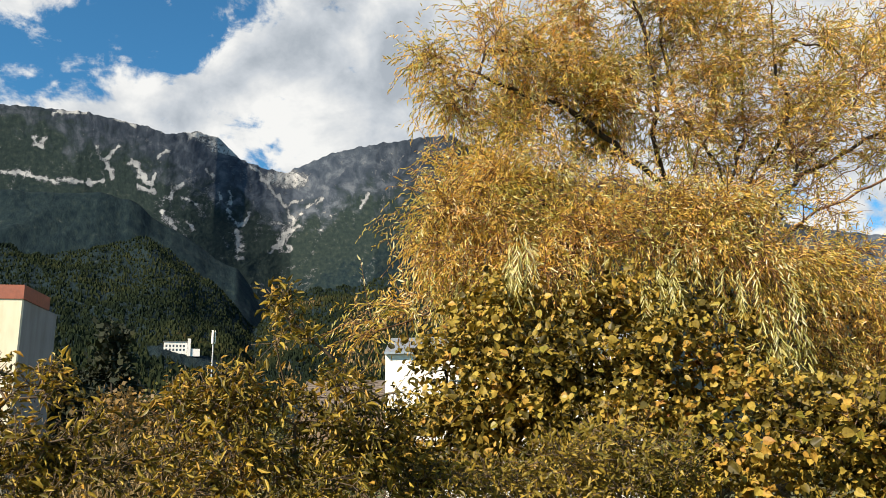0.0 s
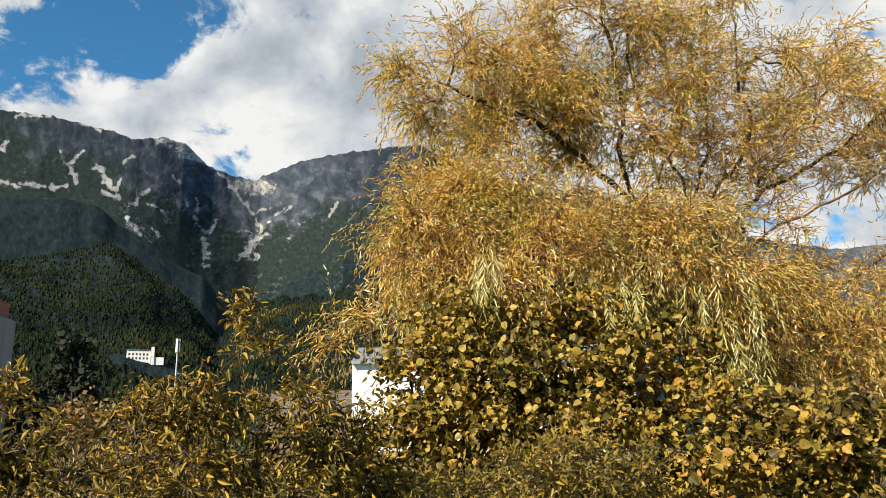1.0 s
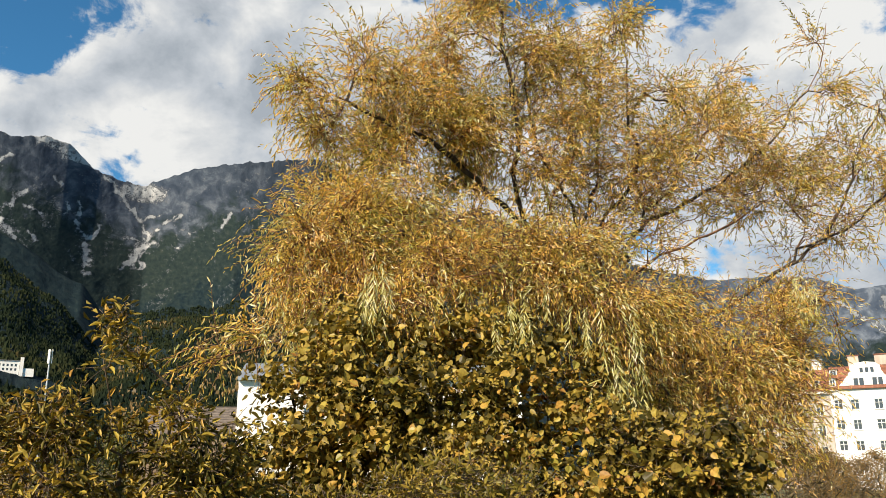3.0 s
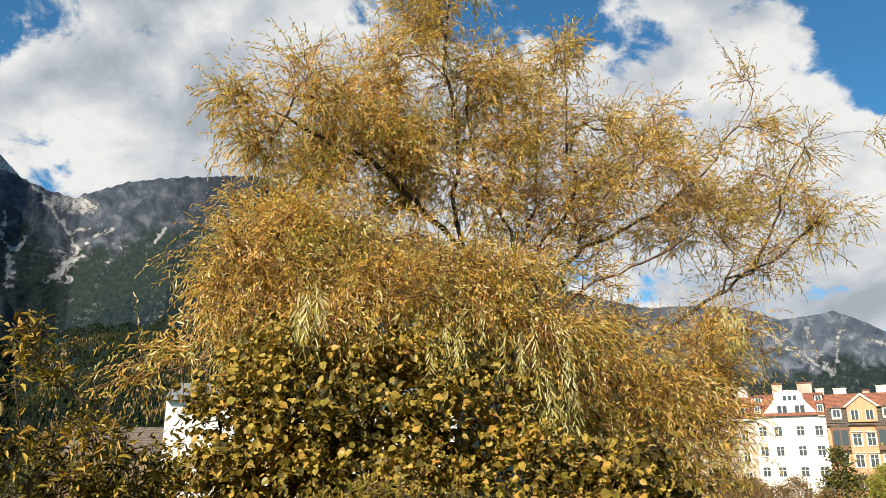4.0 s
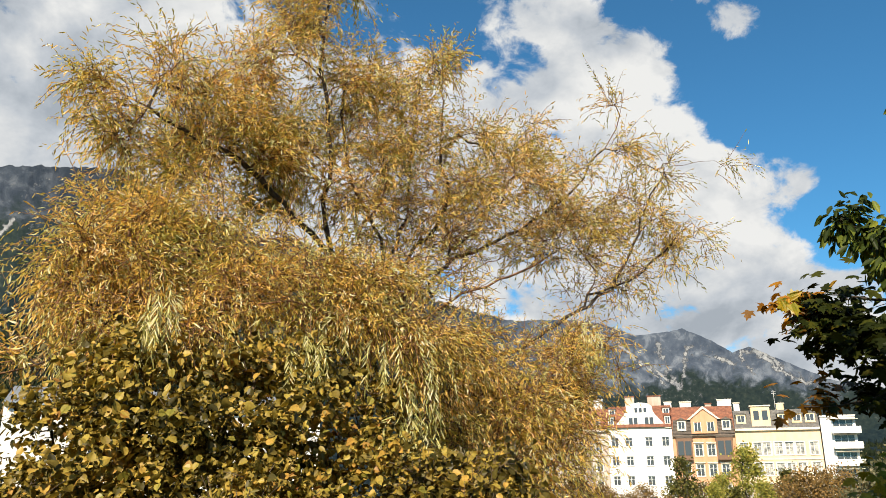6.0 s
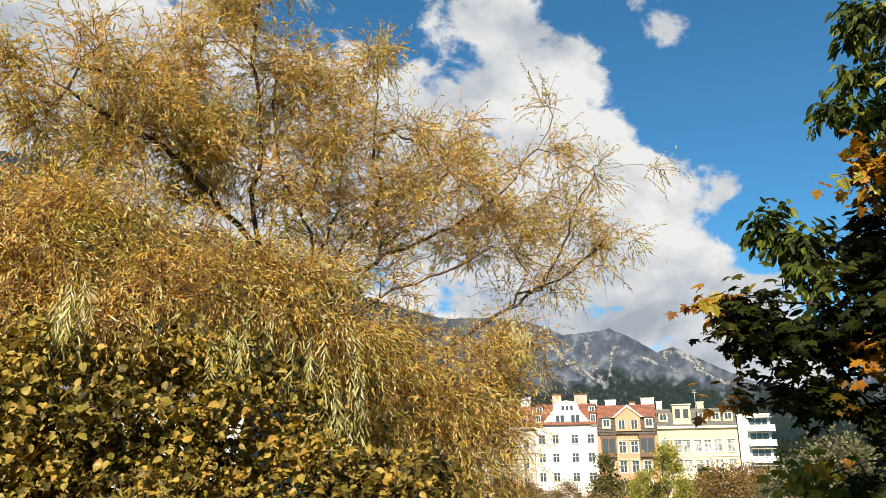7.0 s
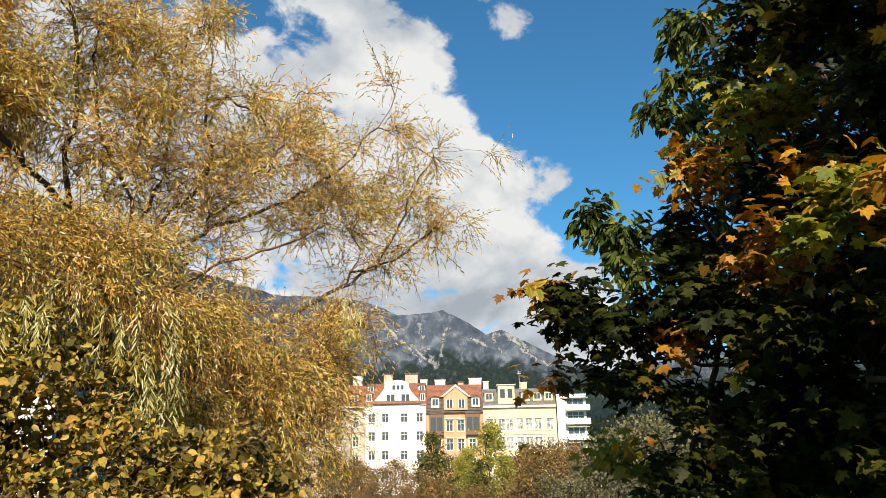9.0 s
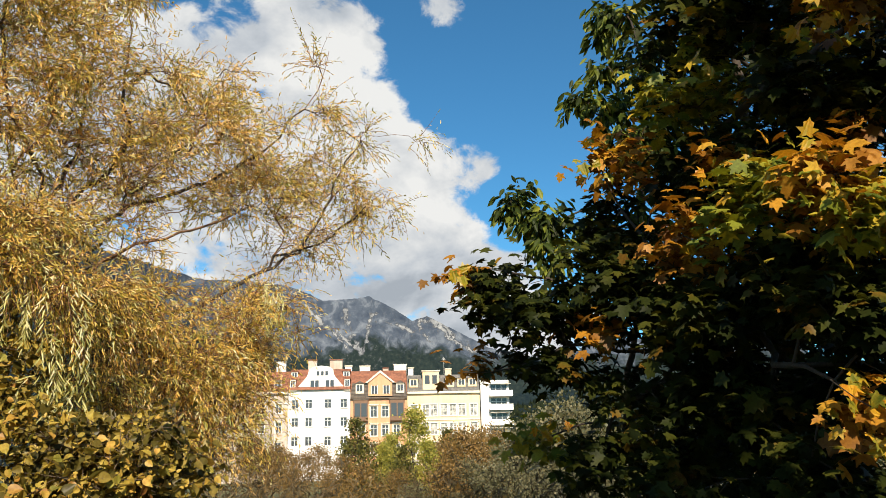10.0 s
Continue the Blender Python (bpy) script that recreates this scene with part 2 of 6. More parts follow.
SHRUB_BARK = bark_material("shrub_stems", (.05, .035, .022), (.18, .125, .08))
WHITE_WALL = plaster("white_plaster", (.74, .72, .69), (.86, .84, .82))
CREAM_WALL = plaster("cream_plaster", (.70, .63, .48))
BEIGE_WALL = plaster("beige_plaster", (.49, .42, .36), (.74, .68, .62))
ORANGE_WALL = plaster("orange_plaster", (.62, .33, .195), (.8, .74, .68))
YELLOW_WALL = plaster("yellow_plaster", (.78, .59, .38), (.90, .85, .78))
STONE_TRIM = plaster("stone_trim", (.72, .66, .55))
# grey that puts the cream building's side-wall shade into its colour
SHADE_GREY = plaster("shade_grey_plaster", (.20, .20, .20))
BROWN_WALL = plaster("brown_boards", (.20, .14, .09))
RED_ROOF = roof_tiles("red_clay_tiles", (.13, .05, .03), (.35, .135, .072))
GREY_ROOF = roof_tiles("grey_slate", (.085, .08, .075), (.20, .19, .18))
BROWN_ROOF = roof_tiles("weathered_brown_tiles", (.075, .058, .046), (.19, .15, .12))
MANSARD = roof_tiles("grey_brown_slates", (.060, .048, .040), (.15, .12, .10))
ZINC = plain("zinc_sheet", (.42, .43, .45), 0.35, 0.7)
FASCIA = plain("rust_red_fascia", (.26, .07, .035), 0.5)
FRAME = plain("white_window_frames", (.74, .73, .70), 0.45)
RAIL = plain("dark_metal_rails", (.05, .05, .05), 0.45, 0.6)
MAST = plain("galvanised_mast", (.55, .55, .55), 0.5, 0.3)
SHUTTER = plain("brown_shutters", (.17, .09, .05), 0.6)
m, n = material("window_glass")
place = n.add("ShaderNodeTexCoord").outputs["Object"]
finish(n, (.06, .065, .075), 0.08, n.noise(place, 1.1, 2.0), 0.12, 0.02)
GLASS = m
m, n = material("curtained_glass")
place = n.add("ShaderNodeTexCoord").outputs["Object"]
finish(n, n.ramp(n.noise(place, 1.6, 3.0), [(0.35, (.10, .10, .10)), (0.6, (.46, .44, .40))]), 0.12)
CURTAIN = m

# mountain: dark forest below, also painted in for cloud shadow, scrub and turf above it, limestone and scree in the
# gullies
m, n = material("mountain_slopes")
place = n.add("ShaderNodeTexCoord").outputs["Object"]
cover = n.add("ShaderNodeAttribute", attribute_name="cover").outputs["Fac"]
scree = n.add("ShaderNodeAttribute", attribute_name="scree").outputs["Fac"]
bare_hazy = n.add("ShaderNodeAttribute", attribute_name="bare_hazy").outputs["Fac"]
fall = n.add("ShaderNodeAttribute", attribute_name="fall").outputs["Vector"]
grain = n.noise(fall, 0.022, 8.0, 0.64, 0.4)
fleck = n.noise(fall, 0.075, 6.0, 0.62, 0.3)
# the blue in rock and limestone puts distance haze into their colour
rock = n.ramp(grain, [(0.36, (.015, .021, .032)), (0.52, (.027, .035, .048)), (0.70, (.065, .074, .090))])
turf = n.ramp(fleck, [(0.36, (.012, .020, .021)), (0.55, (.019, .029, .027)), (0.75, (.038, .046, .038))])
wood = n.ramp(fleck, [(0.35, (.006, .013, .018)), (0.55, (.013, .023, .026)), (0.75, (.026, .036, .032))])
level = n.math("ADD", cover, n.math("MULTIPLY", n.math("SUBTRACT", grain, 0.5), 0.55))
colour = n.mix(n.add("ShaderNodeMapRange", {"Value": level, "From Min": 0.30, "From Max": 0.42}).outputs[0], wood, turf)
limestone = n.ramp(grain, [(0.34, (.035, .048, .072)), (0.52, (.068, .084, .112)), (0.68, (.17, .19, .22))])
colour = n.mix(n.add("ShaderNodeMapRange", {"Value": level, "From Min": 0.62, "From Max": 0.76}).outputs[0], colour, n.mix(bare_hazy, rock, limestone))
pale = n.ramp(grain, [(0.3, (.12, .13, .145)), (0.65, (.36, .36, .355))])
speck = n.noise(fall, 0.24, 4.0, 0.6, 0.2)
edge = n.math("ADD", scree, n.math("ADD", n.math("MULTIPLY", n.math("SUBTRACT", fleck, 0.5), 1.4), n.math("MULTIPLY", n.math("SUBTRACT", speck, 0.5), 0.9)))
crag = n.ramp(speck, [(0.35, (.030, .036, .045)), (0.65, (.115, .12, .13))])
colour = n.mix(n.add("ShaderNodeMapRange", {"Value": edge, "From Min": 0.30, "From Max": 0.46}).outputs[0], colour, crag)
colour = n.mix(n.add("ShaderNodeMapRange", {"Value": edge, "From Min": 0.50, "From Max": 0.70}).outputs[0], colour, pale)
finish(n, colour, 0.95, n.noise(fall, 0.03, 8.0, 0.6), 0.45, 16.0, spec=0.05)
SLOPE = m
m, n = material("meadow_ground")
place = n.add("ShaderNodeTexCoord").outputs["Object"]
tone = n.math("ADD", n.math("MULTIPLY", n.noise(place, 0.06, 6.0), 0.6), n.math("MULTIPLY", n.noise(place, 3.0, 5.0), 0.4))
finish(n, n.ramp(tone, [(0.36, (.06, .05, .025)), (0.5, (.085, .10, .03)), (0.64, (.15, .12, .06))]), 0.95, n.noise(place, 9.0, 5.0), 0.8, 0.05)
MEADOW = m


# ---- small builders ----
def mesh_object(name, verts, faces, mat=None, parent=None, label="", smooth=False):
    me = bpy.data.meshes.new(name)
    me.from_pydata([tuple(v) for v in verts], [], faces)
    if mat:
        me.materials.append(mat)
    if smooth:
        me.shade_smooth()
    ob = new(name, me)
    if parent:
        ob.parent = parent
    if label:
        ob["label"] = label
    return ob


def part(name, bm, mat, parent=None, label="", smooth=False):
    me = bpy.data.meshes.new(name)
    bmesh.ops.recalc_face_normals(bm, faces=bm.faces)
    bm.to_mesh(me)
    bm.free()
    me.materials.append(mat)
    if smooth:
        me.shade_smooth()
    ob = new(name, me)
    if parent:
        ob.parent = parent
    if label:
        ob["label"] = label
    return ob


def box(bm, x0, y0, z0, x1, y1, z1):
    v = [bm.verts.new(p) for p in ((x0, y0, z0), (x1, y0, z0), (x1, y1, z0), (x0, y1, z0), (x0, y0, z1), (x1, y0, z1), (x1, y1, z1), (x0, y1, z1))]
    for f in ((0, 3, 2, 1), (4, 5, 6, 7), (0, 1, 5, 4), (1, 2, 6, 5), (2, 3, 7, 6), (3, 0, 4, 7)):
        bm.faces.new([v[i] for i in f])


def boxes(name, spans, mat, parent, label="", bevel=0.0):
    bm = bmesh.new()
    for s in spans:
        box(bm, *s)
    if bevel:
        bmesh.ops.bevel(bm, geom=bm.edges[:], offset=bevel, segments=1, affect="EDGES")
    return part(name, bm, mat, parent, label)


def prism(name, outline, y0, y1, mat, parent, label=""):
    """An outline in x and z, drawn out from y0 to y1."""
    bm = bmesh.new()
    a = [bm.verts.new((x, y0, z)) for x, z in outline]
    b = [bm.verts.new((x, y1, z)) for x, z in outline]
    bm.faces.new(a)
    bm.faces.new(b[::-1])
    for i in range(len(a)):
        j = (i + 1) % len(a)
        bm.faces.new((a[j], a[i], b[i], b[j]))
    return part(name, bm, mat, parent, label)


# leaf shapes: along, across, lift; and faces
def halves(points, tip=-0.06):
    """A leaf with a midrib: right side given from stalk to tip."""
    verts = [(0, 0, 0), (1, 0, tip)] + [(a, w, l) for a, w, l in points] + [(a, -w, l) for a, w, l in points]
    k = len(points)
    return np.array(verts), [[0, *range(2, 2 + k), 1], [1, *range(1 + 2 * k, 1 + k, -1), 0]]


LANCE = (np.array([(0, 0, 0), (.3, .5, .03), (.3, -.5, .03), (.7, .36, .0), (.7, -.36, .0), (1, 0, -.10)]), [[0, 1, 3, 5], [0, 5, 4, 2]])
ELLIPSE = halves([(.18, .34, .05), (.5, .5, .07), (.8, .28, .0)])
FOLDED = halves([(.18, .28, .13), (.5, .42, .20), (.8, .24, .06)])
ROUND = halves([(-.05, .20, .05), (.10, .42, .11), (.34, .50, .05), (.46, .43, .08), (.64, .36, .0), (.84, .12, -.05)], -.18)
MAPLE = halves([(-.10, .24, -.03), (-.04, .40, -.07), (.10, .30, .02), (.40, .64, -.10), (.42, .26, .04), (.70, .30, -.04), (.76, .13, .0)], -.14)
CLUMP = (np.array([(0, 0, 0), (.50, .52, .14), (.42, -.52, -.12), (1, .05, 0)]), [[0, 2, 3, 1]])


def unit(v):
    return v / np.maximum(np.linalg.norm(v, axis=-1, keepdims=True), 1e-9)


def leaf_cloud(name, shape, pos, way, up, length, width, mat, parent, label=""):
    """Many leaves as one mesh: stalk places, directions, faces' ups, lengths and widths."""
    verts, faces = shape
    way = unit(way)
    side = unit(np.cross(way, up))
    top = np.cross(side, way)
    length, width = np.broadcast_to(length, len(pos)), np.broadcast_to(width, len(pos))
    v = (pos[:, None] + verts[None, :, 0, None] * (way * length[:, None])[:, None] + verts[None, :, 1, None] * (side * width[:, None])[:, None]
         + verts[None, :, 2, None] * (top * length[:, None])[:, None]).reshape(-1, 3)
    k, sizes = len(verts), np.array([len(f) for f in faces])
    flat = np.concatenate([np.array(f) for f in faces])
    loops = (np.arange(len(pos))[:, None] * k + flat[None]).reshape(-1)
    total = np.tile(sizes, len(pos))
    me = bpy.data.meshes.new(name)
    me.vertices.add(len(v))
    me.vertices.foreach_set("co", v.astype(np.float32).ravel())
    me.loops.add(len(loops))
    me.loops.foreach_set("vertex_index", loops.astype(np.int32))
    me.polygons.add(len(total))
    me.polygons.foreach_set("loop_start", np.concatenate([[0], np.cumsum(total)[:-1]]).astype(np.int32))
    me.update(calc_edges=True)
    me.materials.append(mat)
    ob = new(name, me)
    if parent:
        ob.parent = parent
    if label:
        ob["label"] = label
    return ob


def tubes(name, chains, mat, parent, sides=5, label=""):
    """Tapered tubes along chains of (place, radius)."""
    verts, faces = [], []
    for chain in chains:
        pts = [Vector([float(c) for c in p]) for p, _ in chain]
        if len(pts) < 2:
            continue
        base, ref = len(verts), Vector((0.31, 0.17, 0.93))
        for i, (p, r) in enumerate(chain):
            r = float(r)
            d = (pts[min(i + 1, len(pts) - 1)] - pts[max(i - 1, 0)]).normalized()
            a = d.cross(ref)
            a = a.normalized() if a.length > 1e-3 else d.orthogonal().normalized()
            b = d.cross(a)
            for s in range(sides):
                w = 2 * math.pi * s / sides
                verts.append(pts[i] + r * (math.cos(w) * a + math.sin(w) * b))
            if i:
                o = base + (i - 1) * sides
                for s in range(sides):
                    faces.append((o + s, o + (s + 1) % sides, o + sides + (s + 1) % sides, o + sides + s))
        faces.append(tuple(range(len(verts) - sides, len(verts))))
    return mesh_object(name, verts, faces, mat, parent, label, smooth=True)


def bend(points, step=0.16, wobble=0.03):
    """A limb through the given places, rounded and a little crooked."""
    pts = [Vector([float(c) for c in p]) for p in points]
    ext = [2 * pts[0] - pts[1]] + pts + [2 * pts[-1] - pts[-2]]
    out = []
    for i in range(1, len(ext) - 2):
        a, b, c, d = ext[i - 1:i + 3]
        k = max(2, int((c - b).length / step))
        for s in range(k):
            t = s / k
            out.append(0.5 * (2 * b + (c - a) * t + (2 * a - 5 * b + 4 * c - d) * t * t + (3 * b - a - 3 * c + d) * t ** 3))
    out.append(pts[-1])
    for i in range(1, len(out) - 1):
        out[i] = out[i] + Vector(rng.normal(0, wobble, 3))
    return out


def in_lobe(az, el, d, wide, high, deep, count, gather=5, spray=0.15):
    """Random places in an egg that lies square to the line of sight from the path."""
    c = np.array(polar(az, el, d))
    a = radians(az)
    right, ahead = np.array((math.cos(a), -math.sin(a), 0)), np.array((math.sin(a), math.cos(a), 0))
    q = rng.normal(size=(count, 3))
    q = unit(q) * rng.random((count, 1)) ** 0.42
    # sprays gather in clusters and leave gaps
    centre = rng.integers(0, max(1, count // gather), count)
    q = q[centre] + rng.normal(0, spray, (count, 3))
    return c + q[:, :1] * wide * right + q[:, 1:2] * deep * ahead + q[:, 2:] * high * np.array((0, 0, 1))


class Growth:
    """Branches that reach from given limbs to every target, each joining the wood that is nearest."""

    def __init__(self):
        self.place, self.parent, self.path = [], [], []

    def limb(self, points, parent=-1):
        for p in points:
            self.path.append(0.0 if parent < 0 else self.path[parent] + 0.4 * float(np.linalg.norm(np.array(p) - self.place[parent])))
            self.place.append(np.array(p, float))
            self.parent.append(parent)
            parent = len(self.place) - 1
        return parent

    def nearest(self, p):
        return int(np.argmin(np.linalg.norm(np.array(self.place) - np.array(p), axis=1)))

    def reach(self, targets, step=0.14, arch=0.12, pull=0.25):
        have = np.array(self.place)
        gap = np.array([np.min(np.linalg.norm(have - t, axis=1)) for t in targets])
        tips = []
        buffer, count = np.zeros((len(have) + len(targets) * 40, 3)), len(have)
        buffer[:count] = have
        paths = np.zeros(len(buffer))
        paths[:count] = self.path
        for i in np.argsort(gap):
            t = targets[i]
            away = t - buffer[:count]
            dist = np.linalg.norm(away, axis=1)
            cost = dist + pull * paths[:count] + 0.25 * np.maximum(0, -away[:, 2])
            j = int(np.argmin(cost))
            start, k = buffer[j], max(1, int(dist[j] / step))
            side = rng.normal(0, 0.10, 3) * dist[j]
            parent = j
            for s in range(1, k + 1):
                f = s / k
                p = start + (t - start) * f + (np.array((0, 0, arch * dist[j])) + side) * math.sin(math.pi * f)
                if count >= len(buffer):
                    break
                buffer[count], paths[count] = p, paths[parent] + dist[j] / k
                self.place.append(p)
                self.parent.append(parent)
                self.path.append(paths[count])
                parent = count
                count += 1
            tips.append(parent)
        return tips

    def chains(self, thin, power=2.4, widest=1.0):
        """Chains of (place, radius), the thickest first; tips have the radius thin."""
        k = len(self.place)
        weight, kids = np.zeros(k), [[] for _ in range(k)]
        for i in range(k - 1, -1, -1):
            if weight[i] == 0:
                weight[i] = thin ** power
            if self.parent[i] >= 0:
                weight[self.parent[i]] += weight[i]
                kids[self.parent[i]].append(i)
        radius = np.minimum(weight ** (1 / power), widest)
        out, begin = [], [(i, -1) for i in range(k) if self.parent[i] < 0]
        while begin:
            i, before = begin.pop()
            chain = [(self.place[before], min(radius[before], radius[i]))] if before >= 0 else []
            while True:
                chain.append((self.place[i], radius[i]))
                if not kids[i]:
                    break
                best = max(kids[i], key=lambda c: weight[c])
                begin += [(c, i) for c in kids[i] if c != best]
                i = best
            out.append(chain)
        return sorted(out, key=lambda c: -c[0][1])


def shoots(start, way, length, steps, droop, curl=0.05):
    """Leafy shoots as arrays: (count, steps, 3) of places, bending to the ground by droop."""
    pos, d, out = start.copy(), unit(way), []
    for _ in range(steps):
        out.append(pos.copy())
        pos = pos + d * (length / steps)[:, None]
        d = unit(d + np.array((0, 0, -1)) * np.broadcast_to(droop, len(d))[:, None] + rng.normal(0, curl, d.shape))
    return np.stack(out, 1)


def thing(name, label, category, group="", kind=""):
    return tagged(new(name), label, category, group, kind)


# ---- ground, hills, mountains ----
def ground_height(r):
    """The bank falls away to the valley floor."""
    f = min(1, max(0, (r - 9) / 30))
    return -3.6 * f * f * (3 - 2 * f)


def sheet(name, azs, rs, height, mat, label, category):
    """A sheet over bearings and distances; height(az, r, i, j) gives z."""
    verts = []
    for j, r in enumerate(rs):
        for i, az in enumerate(azs):
            a = radians(az)
            verts.append((r * math.sin(a), r * math.cos(a), height(az, r)))
    k = len(azs)
    faces = [(j * k + i, (j + 1) * k + i, (j + 1) * k + i + 1, j * k + i + 1) for j in range(len(rs) - 1) for i in range(k - 1)]
    ob = mesh_object(name, verts, faces, mat, smooth=True)
    ob.data.attributes.new("fall", "FLOAT_VECTOR", "POINT").data.foreach_set("vector", np.array([(az * 34, r * .55, 0) for r in rs for az in azs], np.float32).ravel())
    return tagged(ob, label, category, kind="structure")


rings = [0.01, 2, 4, 6, 8, 10, 12, 15, 18, 22, 26, 30, 35, 40, 50, 70, 100, 150, 250, 400, 700, 1200, 2000, 3000, 4500]
sheet("ground", [i * 5 for i in range(73)], rings, lambda az, r: ground_height(r) + (0.08 * noise.noise(Vector((r * math.sin(radians(az)) * .4, r * math.cos(radians(az)) * .4, 0))) if 1 < r < 60 else 0), MEADOW, "rough autumn meadow ground under the bushes", "ground")

CREST = np.array([(-60, 19), (-46, 20), (-36, 20.6), (-30.8, 20.6), (-28.8, 20.8), (-27, 20.9), (-25.3, 20.95), (-21.9, 20.6), (-20, 20.2), (-18.2, 20.6), (-16.6, 20.3), (-14.7, 18.85), (-13.1, 18.4), (-11.6, 18.2), (-10.2, 18.8),
                  (-8.1, 19.75), (-5.1, 20.4), (-1.6, 20.9), (1, 21.1), (2.2, 20.3), (6, 18.6), (11.2, 17.3), (12.9, 17.7), (14.7, 16.9), (20, 14.3), (26, 12.75), (29.6, 11.8), (33, 11.8), (35.7, 11.5), (37.4, 10.9), (38.3, 10.45),
                  (40, 10.55), (41.7, 10.75), (43.4, 9.9), (44.8, 8.95), (45.9, 9.3), (47.6, 8.4), (50.4, 6.9), (54, 6.0), (60, 7.2), (75, 6), (95, 5)])
CREST_R = np.array([(-60, 3000), (-20, 3000), (-11, 3500), (-5, 3100), (12, 3300), (30, 3900), (42, 4300), (50, 4500), (95, 4500)])
HILL = np.array([(-60, 10), (-40, 11), (-30, 11.8), (-26.6, 11.8), (-23, 12.4), (-21, 12.7), (-18.3, 11.8), (-15.5, 9.6), (-14.3, 8.2), (-13.3, 7.0), (-12, 8.6), (-10.5, 9.6), (-7.5, 10.2), (-4.2, 10.8), (4, 9.8), (12, 8), (20, 6.4), (30, 4.6), (40, 3.6), (50, 3.0), (60, 3), (95, 3)])


def fbm(x, y, seed, octaves=4):
    return sum(noise.noise(Vector((x * 2 ** o, y * 2 ** o, seed + 7.3 * o))) / 2 ** o for o in range(octaves))


# scree runs: width, then bearings and elevations from top to foot, in degrees
RUNS = []


def run(wide, *line):
    RUNS.append((max(.07, wide * .5), line))


# the forked gully under the saddle
run(0.21, (-13.7, 18.2), (-12.6, 16.9), (-11.5, 15.8), (-11.1, 15.0))
run(0.12, (-13.4, 17.6), (-12.1, 16.4), (-11.2, 15.5))
run(0.46, (-11.1, 15.1), (-10.8, 14.6), (-11.4, 13.9), (-12.0, 12.9))
run(0.17, (-12.1, 13.0), (-12.5, 12.3))
run(0.21, (-11.3, 13.7), (-11.4, 13.1), (-11.1, 12.7))
run(0.12, (-8.9, 16.5), (-9.9, 15.8), (-10.7, 15.0))
run(0.12, (-10.2, 16.4), (-11.3, 15.9))
run(0.17, (-8.7, 16.4), (-9.3, 16.0))
# the second gully
run(0.21, (-16.4, 16.6), (-15.6, 15.3), (-14.9, 14.3))
run(0.33, (-14.9, 14.3), (-14.8, 13.3), (-14.7, 12.2))
run(0.17, (-15.7, 16.7), (-15.3, 15.6))
run(0.17, (-14.1, 15.1), (-14.7, 14.2))
run(0.12, (-16.0, 16.2), (-16.4, 15.7))
# broken runs on the wide face
run(0.17, (-24.7, 18.7), (-24.1, 17.9), (-23.5, 17.0))
run(0.12, (-23.4, 19.0), (-24.0, 18.1))
run(0.29, (-22.2, 18.0), (-21.4, 17.0), (-20.7, 16.1))
run(0.17, (-21.8, 16.5), (-20.9, 16.2))
run(0.17, (-20.8, 17.4), (-20.9, 16.7))
run(0.21, (-18.4, 17.3), (-19.3, 16.6), (-20.0, 15.6))
run(0.38, (-20.1, 14.9), (-19.2, 13.9))
run(0.17, (-18.7, 16.0), (-17.9, 15.6))
run(0.17, (-17.3, 18.0), (-16.7, 17.3))
run(0.17, (-28.7, 18.8), (-27.9, 18.3))
run(0.12, (-27.9, 18.9), (-28.3, 18.5))
run(0.17, (-19.9, 19.1), (-20.7, 18.5))
run(0.12, (-18.4, 14.4), (-17.8, 13.7))
run(0.17, (-5.3, 16.9), (-6.0, 15.8))
run(0.12, (-8.8, 15.5), (-8.0, 15.3))
run(0.12, (-9.2, 14.3), (-8.7, 14.2))
run(0.17, (-12.5, 14.5), (-11.7, 14.6))
# rock band and pale crest
run(0.25, (-30.7, 16.2), (-28.9, 16.6))
run(0.17, (-28.7, 16.5), (-26.8, 16.2))
run(0.17, (-26.9, 16.4), (-25.5, 16.4))
run(0.17, (-25.2, 16.4), (-24.1, 16.6))
run(0.29, (-18.5, 20.3), (-17.0, 20.4), (-15.6, 19.4))
run(0.21, (-27.6, 20.7), (-25.6, 20.9))
run(0.17, (-23.8, 20.8), (-22.4, 20.6))
run(0.17, (-21.9, 20.8), (-20.5, 20.5))
run(0.21, (-15.4, 19.4), (-13.9, 18.3))
# the far peak over the town
run(0.25, (39.8, 9.8), (40.4, 8.1), (41.1, 6.6))
run(0.21, (42.0, 9.5), (41.5, 8.1), (41.2, 6.6))
run(0.17, (39.4, 8.3), (40.4, 7.3), (41.0, 6.6))
run(0.17, (43.0, 9.0), (44.8, 8.1))
run(0.17, (37.9, 9.3), (39.5, 7.7), (40.5, 6.7))
run(0.38, (45.4, 9.0), (46.6, 8.9), (47.7, 8.0))
run(0.25, (46.3, 8.9), (47.7, 7.6), (49.7, 6.4))
run(0.17, (45.2, 8.7), (46.0, 7.6))
run(0.21, (37.0, 10.1), (38.5, 8.5))


# the upper edge of the forest, raised in the west to paint in a cloud shadow: bearing, elevation
WOODS_SHADE = np.array([(-60, 17), (-40, 16.8), (-31, 15.8), (-25, 14.2), (-20, 12.6), (-15, 11.0), (-12, 9.8), (-9, 10.6), (-6, 11.8), (-2, 12.6), (5, 12), (15, 10.5), (25, 7.6), (33, 4.8), (38, 4.4), (42, 5.4), (46, 4.6), (50, 3.8), (60, 3.5), (95, 3.5)])


